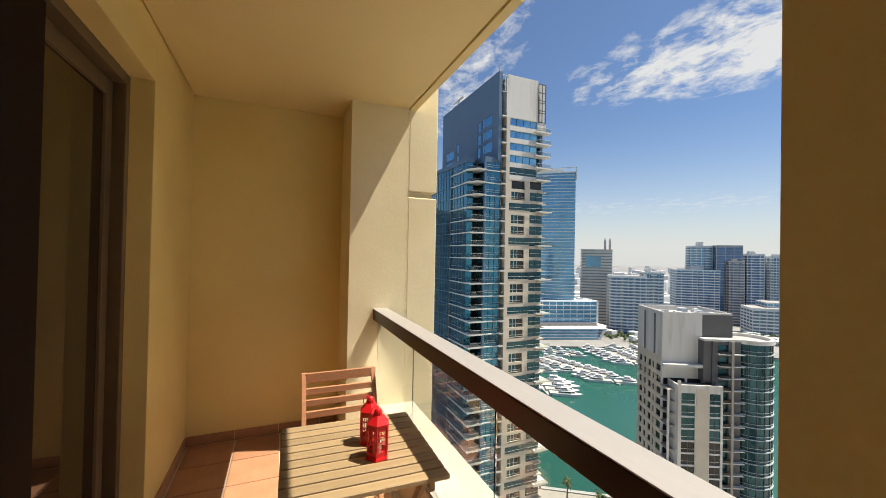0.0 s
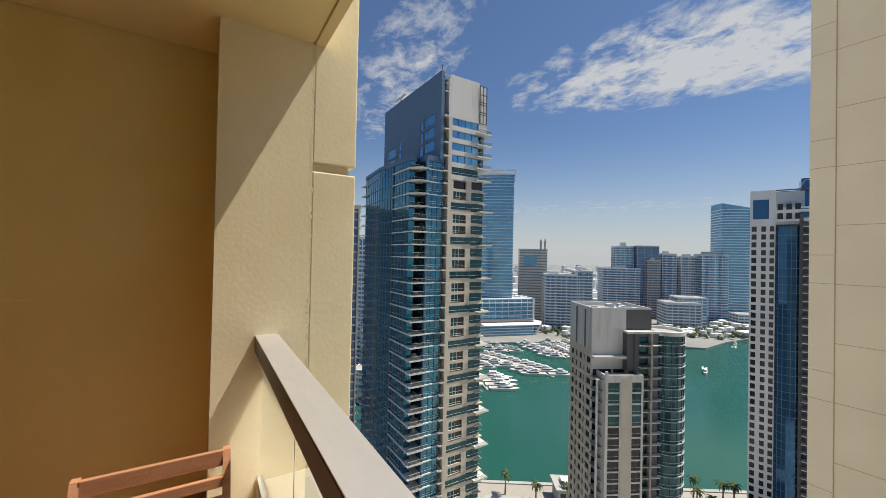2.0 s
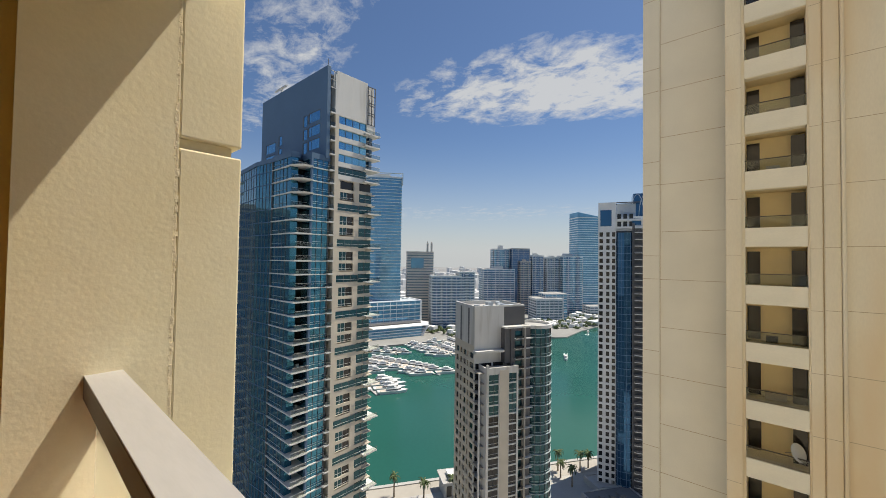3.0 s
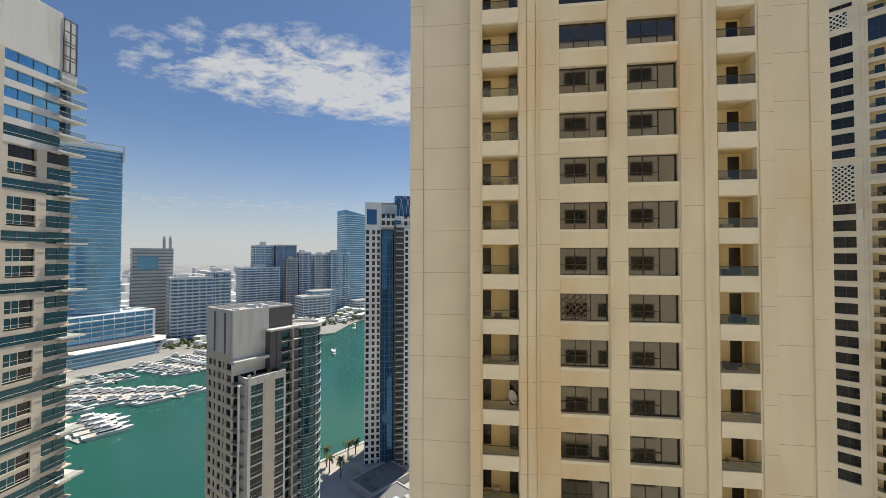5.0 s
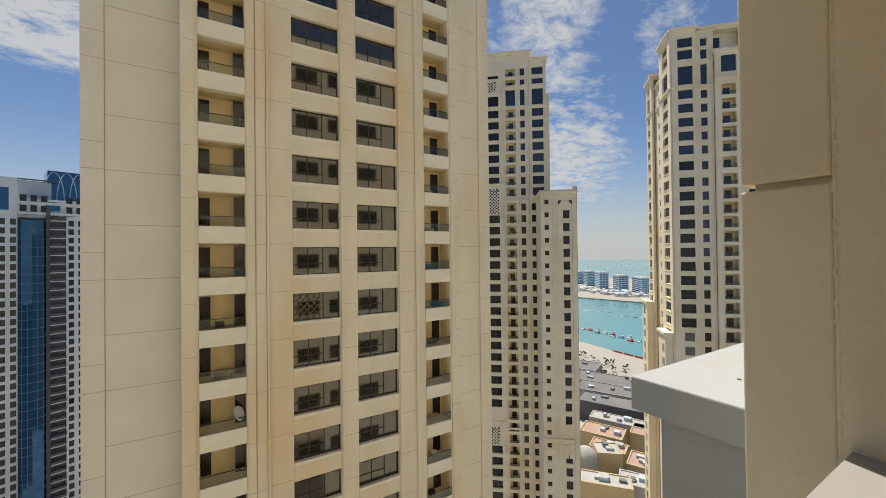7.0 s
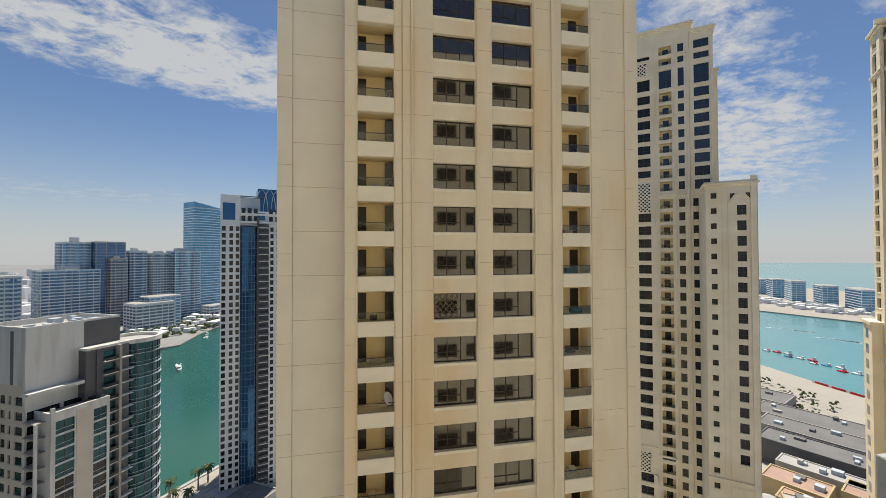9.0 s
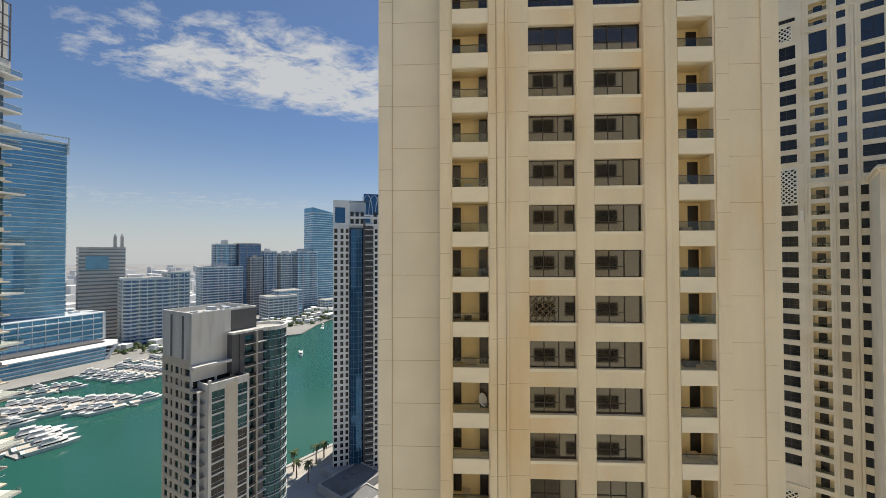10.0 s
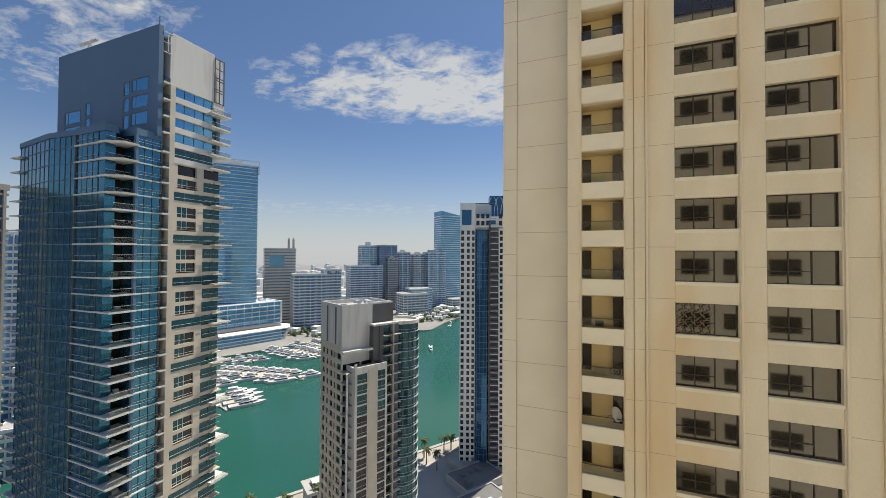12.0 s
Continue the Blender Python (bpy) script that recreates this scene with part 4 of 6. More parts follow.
# ---- short tower with a rounded glass corner
def short_tower():
    C = (104.7, 78.3)
    t = thing("short_apartment_tower", "grey-white apartment tower with a rounded glazed corner on the near bank", "tower", frame_m(*C, -27))
    P, b0 = 3.4, -122.0
    # main block: blank top with dark strips, windows below
    rows = rows_of(b0 + 1.0, P, 2.0, 27)
    g = Geo()
    ops = grid_wall(g, 19.7, b0, -15.2, [(0.4, 6.6, rows[:26]), (7.2, 11.2, rows[:26])], th=0.5)
    part("front_wall", g, CONC_WHITE, t)
    g = Geo(Matrix.Translation((0, 16.3, 0)) @ Matrix.Rotation(radians(-90), 4, "Z"))
    ops2 = grid_wall(g, 15.8, b0, -15.2, [(1.4, 3.4, rows), (4.6, 6.0, rows), (7.4, 9.4, rows), (10.4, 11.4, rows), (12.6, 15.4, rows)], th=0.5)
    part("side_wall", g, CONC_TAN, t)
    sm = g.m
    for a, b, za, zb in ops:
        pane("window", (a, 0.3, za), (b, 0.35, zb), DARKGLASS, t)
    for a, b, za, zb in ops2:
        pane("window", (a, 0.3, za), (b, 0.35, zb), DARKGLASS, t, sm)
    part("back_wall", Geo().box((0.5, 15.8, b0), (19.7, 16.3, -15.2)).box((19.2, 0.5, b0), (19.7, 15.8, -15.2)), CONC_WHITE, t)
    for u in (2.6, 9.0):
        pane("dark_strip", (-0.06, u + 1.4, -28), (-0.004, u + 2.6, -15.6), DARKGREY, t)
    part("grey_end", Geo().box((11.3, -0.08, -24), (19.75, -0.004, -15.15)), DARKGREY, t, "dark grey end panel")
    part("side_panel", Geo().box((-0.05, 0.3, -28), (-0.003, 16.0, -15.2)), CONC_WHITE, t)
    part("roof", Geo().box((0.5, 0.5, -16.4), (19.2, 15.8, -16.0)), ROOFWHITE, t)
    rnd = random.Random(5)
    for k in range(11):
        x, y = rnd.uniform(1.5, 16), rnd.uniform(1.5, 13)
        part("roof_unit", Geo().box((x, y, -16.0), (x + rnd.uniform(0.8, 2.5), y + rnd.uniform(0.8, 2.5), -16.0 + rnd.uniform(0.5, 1.6))), FARGREY, t)
    part("roof_upstand", Geo().ring([(0, 0), (19.7, 0), (19.7, 16.3), (0, 16.3)], [(0.45, 0.45), (19.25, 0.45), (19.25, 15.85), (0.45, 15.85)], -15.198, -14.6), CONC_WHITE, t)
    part("terrace", Geo().box((-0.6, -2.4, -30.2), (12.0, 0, -29.4)), CONC_WHITE, t)
    # front block, stepping down
    g = Geo(Matrix.Translation((1.6, -5.6, 0)))
    rowsf = rows_of(b0 + 1.0, P, 2.95, 25)
    ops3 = grid_wall(g, 12.2, b0, -34.2, [(1.0, 4.7, rowsf), (8.6, 11.6, rowsf)], th=0.6)
    part("front_block", g, CONC_WHITE, t)
    for a, b, za, zb in ops3:
        pane("window", (a, 0.3, za), (b, 0.4, zb), TEALGLASS if (za * 7) % 3 < 1 else DARKGLASS, t, g.m)
        pane("window_bar", (a, 0.2, za + 0.9), (b, 0.296, za + 0.98), CONC_WHITE, t, g.m)
        pane("window_bar", ((a + b) / 2, 0.2, za), ((a + b) / 2 + 0.1, 0.296, zb), DARKGREY, t, g.m)
    part("stone_strip", Geo().box((6.6, -5.72, b0), (10.0, -5.604, -35.2)), CONC_TAN, t, "tan stone strip")
    part("block_sides", Geo().box((1.6, -5.0, b0), (2.1, 0, -34.2)).box((13.3, -5.0, b0), (13.8, 0, -34.2)), CONC_WHITE, t)
    part("roof", Geo().box((2.1, -5.0, -35.6), (13.3, 0, -35.2)), ROOFWHITE, t)
    for z in [b0 + 1.0 + P * k for k in range(26)]:
        pane("balcony_slab", (-0.4, -4.2, z - 0.3), (1.6, 0, z), GREYBROWN, t)
    part("column", Geo().box((-0.6, -4.6, b0), (-0.1, -4.1, -36)), CONC_WHITE, t)
    part("column", Geo().box((1.5, -6.0, b0), (2.3, -5.604, -33)), CONC_WHITE, t)
    # mid block with balconies
    part("mid_block", Geo().box((12.4, -3.0, b0), (20.2, 0, -22.2)).box((10.2, -2.6, -34), (12.4, 0, -22.2)), DARKGREY, t)
    for k in range(29):
        z = b0 + P * k
        pane("balcony_slab", (13.6, -4.2, z + 0.98), (20.6, -3.0, z + 1.2), CONC_WHITE, t)
        pane("window", (14.0, -3.08, z + 1.25), (16.6, -3.004, z + 3.6), TEALGLASS, t)
        pane("balcony_guard", (13.7, -4.2, z + 1.25), (16.8, -4.15, z + 2.0), DARKGLASS, t)
    part("column", Geo().box((16.9, -4.4, b0), (17.5, -3.0, -22)), GREYBROWN, t)
    part("parapet", Geo().box((10.0, -3.2, -22.2), (20.3, 0.0, -21.6)), CONC_WHITE, t)
    # rounded corner
    cx, cy, R = 25.2, 2.2, 6.0
    part("round_glazing", Geo().prism(circle(R, 28, cx, cy), b0, -22.8), TEALGLASS, t, "dark teal curved glazing")
    gb = Geo()
    for k in range(29):
        z = b0 + P * k
        gb.prism(circle(R + 0.45, 28, cx, cy), z + 0.95, z + 1.15)
        gb.ring(circle(R + 0.42, 28, cx, cy), circle(R + 0.36, 28, cx, cy), z + 2.05, z + 2.15)
    part("slab_edges", gb, SLABTEAL, t)
    gm = Geo()
    for x, y in circle(R + 0.05, 18, cx, cy):
        gm.box((x - 0.09, y - 0.09, b0), (x + 0.09, y + 0.09, -22.8))
    part("mullions", gm, DARKGREY, t)
    part("roof_ring", Geo().ring(circle(R + 0.6, 28, cx, cy), circle(R - 0.4, 28, cx, cy), -22.8, -21.6), CONC_WHITE, t)
    part("roof", Geo().prism(circle(R - 0.4, 28, cx, cy), -22.79, -22.5), ROOFWHITE, t)
    part("link", Geo().box((20.2, -1.5, b0), (24, 10, -22.8)), DARKGREY, t)
    return t


short_tower()


# ---- white tower with the blue glass bay and the blue crown
def white_tower():
    t = thing("white_tower", "white tower with square windows, blue glass bay and crown", "tower", frame_m(205.3, 72.5, -71))
    P, b0 = 3.45, -122.5
    rows = rows_of(b0 + 2.0, P, 2.3, 40)
    g = Geo()
    ops = grid_wall(g, 8.6, b0, 32, [(0.6, 2.3, rows), (3.9, 5.5, rows), (6.7, 8.2, rows)], th=0.5)
    part("wall", g, FARWHITE, t)
    gw = Geo(Matrix.Translation((21.8, 0, 0)))
    ops2 = grid_wall(gw, 10, b0, 18, [(0.7, 2.3, rows), (3.6, 5.2, rows), (6.4, 8.2, rows)], th=0.5)
    part("wall", gw, FARWHITE, t)
    for a, b, za, zb in ops:
        pane("window", (a, 0.3, za), (b, 0.4, zb), DARKGLASS, t)
    for a, b, za, zb in ops2:
        if za < 16:
            pane("window", (a, 0.3, za), (b, 0.4, zb), DARKGLASS, t, gw.m)
    part("side", Geo().box((0, 0.5, b0), (0.5, 22, 32)).box((0.5, 21.5, b0), (32, 22, 24)), FARWHITE, t)
    part("fill", Geo().box((0.5, 0.8, b0), (31, 21.5, 17)), DARKGREY, t)
    pane("blue_panel", (1.0, -0.08, 19.5), (6.4, -0.004, 28), DEEPBLUE, t)
    part("glass_bay", Geo().prism([(8.8, 0), (9.6, -1.4), (12.3, -2.0), (15.2, -1.4), (16.0, 0)], b0, 16), DEEPBLUE, t, "deep blue glass bay")
    gm = Geo()
    for k in range(41):
        z = b0 + P * k
        if z < 15:
            gm.prism([(8.7, 0), (9.5, -1.5), (12.3, -2.1), (15.3, -1.5), (16.1, 0)], z, z + 0.22)
    for x, y in ((9.6, -1.45), (11.0, -1.75), (13.6, -1.75), (15.2, -1.45)):
        gm.box((x - 0.1, y - 0.1, b0), (x + 0.1, y + 0.1, 16))
    part("mullions", gm, CONC_BLUE, t)
    part("column", Geo().box((16.1, -0.6, b0), (17.3, 0.5, 21)), DARKGREY, t)
    for k in range(41):
        z = b0 + P * k
        if z < 17:
            pane("balcony_slab", (17.2, -1.6, z + 0.3), (21.8, 1.0, z + 0.65), WHITEBAND, t)
            pane("balcony_guard", (17.3, -1.55, z + 0.65), (21.7, -1.5, z + 1.6), DARKGREY, t)
    part("balcony_back", Geo().box((17.2, 1.0, b0), (21.8, 1.3, 18)), GREYBROWN, t)
    part("penthouse", Geo().box((8.6, 1.0, 17), (31, 20, 24.5)), FARWHITE, t)
    for k in range(2):
        pane("penthouse_band", (8.5, -0.5, 18.2 + 4 * k), (31.5, 1.0, 19.2 + 4 * k), FARWHITE, t)
        for x in (9.2, 12, 14.8, 22, 25, 28):
            pane("window", (x, 0.95, 19.3 + 4 * k), (x + 1.8, 0.996, 21.9 + 4 * k), DARKGLASS, t)
    pane("blue_panel", (16.2, 0.9, 20), (20.2, 0.99, 23.6), DEEPBLUE, t)
    part("plant_screen", Geo().box((9, 4, 24.5), (18, 18, 31.5)), FARGREY, t)
    part("roof_pipe", Geo().box((6, 3, 31.9), (20, 3.6, 32.4)), DARKGREY, t)
    part("roof_pipe", Geo().box((6, 9, 31.9), (20, 9.6, 32.4)), DARKGREY, t)
    part("crown_glass", Geo().box((17, 6, 24.5), (36, 18, 37)), DEEPBLUE, t, "deep blue glass crown")
    for c in range(5):
        u0 = 17 + c * 3.8
        for sgn in (-1, 1):
            ga = Geo()
            for k in range(6):
                a, b = k / 6, (k + 1) / 6
                xa, xb = u0 + 1.9 + sgn * 1.9 * math.cos(a * math.pi / 2) * 1.6, u0 + 1.9 + sgn * 1.9 * math.cos(b * math.pi / 2) * 1.6
                za, zb = 24.5 + 12 * math.sin(a * math.pi / 2), 24.5 + 12 * math.sin(b * math.pi / 2)
                ga.put([(xa - .15, 5.8, za), (xa + .15, 5.8, za), (xa + .15, 5.996, za), (xa - .15, 5.996, za), (xb - .15, 5.8, zb), (xb + .15, 5.8, zb), (xb + .15, 5.996, zb), (xb - .15, 5.996, zb)], BOXF)
            part("crown_arch", ga, WHITEBAND, t, "pale crossing arch")
    return t


white_tower()


# ---- beige towers towards the sea
def facade(t, m, length, z0, z1, cols, th=0.6, light_above=20.0, depth=1.3):
    """One beige wall with real openings. cols: (u0, u1, rows, kind), kind "w" for windows, "b" for balconies."""
    g = Geo(m)
    grid_wall(g, length, z0, z1, [(a, b, sorted(r)) for a, b, r, k in cols], th=th)
    part("wall", g, STONE_WARM, t)
    for a, b, rows, kind in cols:
        for za, zb in rows:
            glz = NAVYGLASS if za > light_above and kind != "d" else DARKGLASS
            if kind == "b" and zb - za < 3.2:
                bay = part("balcony", Geo(m).box((a, depth, za), (b, depth + 0.1, zb)).box((a - 0.1, th, za), (a, depth, zb)).box((b, th, za), (b + 0.1, depth, zb)).box((a, th, za - 0.1), (b, depth, za)).box((a, th, zb), (b, depth, zb + 0.1)), RECESS, t)
                pane("balcony_door", (a + (b - a) * 0.3, depth - 0.06, za), (a + (b - a) * 0.78, depth - 0.004, za + (zb - za) * 0.82), glz if za > light_above else DARKDOOR, bay, m)
                pane("balcony_guard", (a, 0.08, za), (b, 0.12, za + 0.75), BALGLASS, bay, m)
                pane("guard_rail", (a, 0.05, za + 0.75), (b, 0.13, za + 0.81), FRAME, bay, m)
            else:
                w = pane("window", (a, th - 0.2, za), (b, th - 0.12, zb), glz, t, m)
                if b - a > 1.5:
                    part("window_bar", Geo(m).box((a + (b - a) * 0.55, th - 0.27, za), (a + (b - a) * 0.55 + 0.09, th - 0.205, zb)).box((a, th - 0.26, za + (zb - za) * 0.4), (b, th - 0.21, za + (zb - za) * 0.4 + 0.06)), FRAME, t)
                if b - a > 2.4:
                    pane("window_sill", (a - 0.1, -0.1, za - 0.2), (b + 0.1, -0.004, za - 0.02), STONE_WARM, t, m)
    return g


def course(t, m, u0, u1, z, h=0.4, out=0.3):
    """A moulded string course: two fillets under a proud band."""
    part("string_course", Geo(m).box((u0, -out, z), (u1, -0.004, z + h)).box((u0, -out * 0.6, z - 0.22), (u1, -0.004, z - 0.004)), STONE_WARM, t, bevel=0.05)


def cornice(t, m, u0, u1, v1, z):
    part("cornice", Geo(m).box((u0 - 0.25, -0.25, z - 0.5), (u1 + 0.25, v1 + 0.25, z)).box((u0 - 0.6, -0.6, z + 0.002), (u1 + 0.6, v1 + 0.6, z + 0.45)).box((u0 - 0.3, -0.3, z + 0.452), (u1 + 0.3, v1 + 0.3, z + 0.8)), STONE_WARM, t, bevel=0.06)


def screen(t, m, u0, u1, z0, z1, cell=0.95):
    """Pierced lattice panel on a facade."""
    g = Geo(m)
    H, W = z1 - z0, u1 - u0
    for sgn in (1, -1):
        for i in range(int((W + H) / cell)):
            c = i * cell
            if sgn > 0:
                a, b = (max(0, c - H), min(c, H)), (min(c, W), max(0, c - W))
            else:
                a, b = (W - max(0, c - H), min(c, H)), (W - min(c, W), max(0, c - W))
            (xa, za), (xb, zb) = a, b
            q = 0.17
            g.put([(u0 + xa - q, -0.12, z0 + za), (u0 + xa + q, -0.12, z0 + za), (u0 + xa + q, -0.02, z0 + za), (u0 + xa - q, -0.02, z0 + za), (u0 + xb - q, -0.12, z0 + zb), (u0 + xb + q, -0.12, z0 + zb), (u0 + xb + q, -0.02, z0 + zb), (u0 + xb - q, -0.02, z0 + zb)], BOXF)
    g.box((u0 - 0.2, -0.14, z0 - 0.2), (u0, -0.01, z1 + 0.2)).box((u1, -0.14, z0 - 0.2), (u1 + 0.2, -0.01, z1 + 0.2)).box((u0, -0.14, z1), (u1, -0.01, z1 + 0.2)).box((u0, -0.14, z0 - 0.2), (u1, -0.01, z0))
    part("lattice_screen", g, SLABWHITE, t, "pale pierced lattice screen")
    # dark sheet painted as the shade seen through the lattice holes
    pane("screen_back", (u0, -0.019, z0), (u1, -0.006, z1), DARKDOOR, t, m)


def mid_rows(centres, h):
    return [(c - h / 2, c + h / 2) for c in centres]


B0 = -121.0
UP = [43.5 - 3.4 * k for k in range(8)]
LO = [15.1 - 3.48 * k for k in range(38)]


def lattice_tower():
    """Tall tower: each window column has a tall glazed storey near the roof, lattice panels run between zones."""
    t = thing("beige_tower", "tall beige apartment tower with lattice screens and dark windows", "tower", group="beige towers by the sea")
    m = frame_m(99.29, -61.32, 230)
    attic = [(45.8, 50.6), (52.0, 53.7), (54.8, 57.0)]
    facade(t, m, 29.2, B0, 59.2, [
        (3.0, 6.6, mid_rows(UP + LO, 2.3) + attic, "w"),
        (11.45, 15.15, mid_rows(UP[:7] + LO[1:18] + LO[21:], 2.3) + [(45.9, 49.0), (54.3, 55.3)], "d"),
        (17.3, 20.15, mid_rows(UP + LO, 2.5) + attic, "b"),
        (21.6, 22.95, mid_rows(UP + LO, 2.1) + attic, "w"),
        (25.1, 28.35, mid_rows(UP, 2.4) + attic, "w")], light_above=24.0)
    # lower part of the last bay stands between this tower and its wing
    for c in LO:
        w = pane("window", (24.7, -0.03, c - 1.0), (26.6, -0.004, c + 1.0), DARKGLASS, t, m)
        pane("window_bar", (25.7, -0.06, c - 1.0), (25.8, -0.032, c + 1.0), FRAME, t, m)
    part("wall", Geo(m).box((0, 0.6, B0), (0.6, 22, 59.2)).box((28.6, 0.6, B0), (29.2, 22, 59.2)).box((0.6, 21.4, B0), (28.6, 22, 59.2)), STONE_WARM, t)
    part("fill", Geo(m).box((0.8, 1.5, B0), (28.4, 21.2, 58.5)), DARKGREY, t)
    part("side_wing", Geo(m).box((29.204, 4, B0), (30.6, 16, 49.5)).box((29.204, 3.7, 49.502), (30.9, 16.3, 50.2)), STONE_WARM, t)
    part("attic_block", Geo(m).box((7.0, 0.05, 59.21), (24.6, 20, 61.5)), STONE_WARM, t)
    cornice(t, m, 7.0, 24.6, 20, 61.5)
    cornice(t, m, 24.7, 29.2, 20, 59.2)
    for u0, u1, z in ((16.2, 29.5, 45.0), (16.2, 24.0, 17.2), (10.6, 16.4, 22.0), (16.2, 20.9, 50.9), (10.6, 16.4, -49.8), (16.4, 20.9, -51.5), (16.2, 24.5, 54.1)):
        course(t, m, u0, u1, z)
    for u in (10.7, 16.3, 20.6, 23.6, 24.2):
        part("pilaster", Geo(m).box((u, -0.22, B0), (u + 0.45, -0.004, 58.9 if u > 12 else 54)), STONE_WARM, t, bevel=0.04)
    part("pilaster", Geo(m).box((28.7, -0.2, 19), (29.2, -0.004, 58.6)), STONE_WARM, t)
    screen(t, m, 11.6, 14.4, 50.2, 53.4)
    screen(t, m, 11.6, 15.0, 13.2, 20.8)
    screen(t, m, 11.8, 14.4, -56.4, -51.2)
    for z in (10.5, -57.6):
        part("screen_bracket", Geo(m).prism([(15.3, -0.5), (16.1, -0.5), (16.1, -0.004), (15.3, -0.004)], z - 1.6, z + 1.0, 1.0), SLABWHITE, t, bevel=0.1)
    return t


lattice_tower()


def wing_tower():
    t = thing("beige_tower_wing", "lower beige tower wing with small square windows", "tower", group="beige towers by the sea")
    m = frame_m(65.3 + 0.643 * 11, -80.9 + 0.766 * 11, 230)
    rows = [14.7 - 3.36 * k for k in range(40)]
    facade(t, m, 8.9, B0, 17.0, [(0.95, 2.05, mid_rows(rows, 1.25), "w"), (5.65, 7.3, mid_rows(rows[1:18] + rows[20:], 2.15), "w")], light_above=900)
    part("wall", Geo(m).box((0, 0.6, B0), (0.6, 20, 17)).box((8.3, 0.6, B0), (8.9, 20, 17)).box((0.6, 19.4, B0), (8.3, 20, 17)), STONE_WARM, t)
    part("fill", Geo(m).box((0.8, 0.9, B0), (8.1, 19.2, 16)), DARKGREY, t)
    cornice(t, m, 0, 8.9, 20, 17.0)
    part("corner_pier", Geo(m).box((7.95, -0.3, B0), (9.15, -0.004, 18.6)).box((8.904, -0.3, B0), (9.15, 3, 18.6)), STONE_WARM, t, bevel=0.05)
    for u in (3.0, 4.0):
        part("pilaster", Geo(m).box((u, -0.14, B0), (u + 0.25, -0.004, 16.4)), STONE_WARM, t)
    course(t, m, -0.2, 9.1, -47.6)
    for u0, u1 in ((4.1, 5.0), (5.2, 6.3), (6.5, 7.6)):
        part("blind_panel", Geo(m).box((u0, -0.1, -52.2), (u1, -0.004, -48.6)), STONE_WARM, t)
    ga = Geo(m)
    for k in range(12):
        a0, a1 = math.pi * k / 12, math.pi * (k + 1) / 12
        q = []
        for a_ in (a0, a1):
            q += [(6.2 - 1.9 * math.cos(a_), y, 12.9 + 1.9 * math.sin(a_)) for y in (-0.2, -0.01)] + [(6.2 - 1.6 * math.cos(a_), y, 12.9 + 1.6 * math.sin(a_)) for y in (-0.2, -0.01)]
        ga.put([q[0], q[2], q[3], q[1], q[4], q[6], q[7], q[5]], BOXF)
    part("blind_arch", ga, STONE_WARM, t)
    for sx in (-1, 1):
        x0, x1 = 6.2 + sx * 1.75, 6.2 + sx * 0.85
        ge = Geo(m)
        ge.put([(x0, -0.05, 15.0), (x1, -0.05, 15.0), (x0, -0.05, 13.6), (x0, -0.01, 15.0), (x1, -0.01, 15.0), (x0, -0.01, 13.6)], [(0, 1, 2), (3, 5, 4), (0, 3, 4, 1), (1, 4, 5, 2), (2, 5, 3, 0)])
        part("dark_spandrel", ge, DARKDOOR, t, "dark pierced spandrel beside the arch")
    return t


wing_tower()


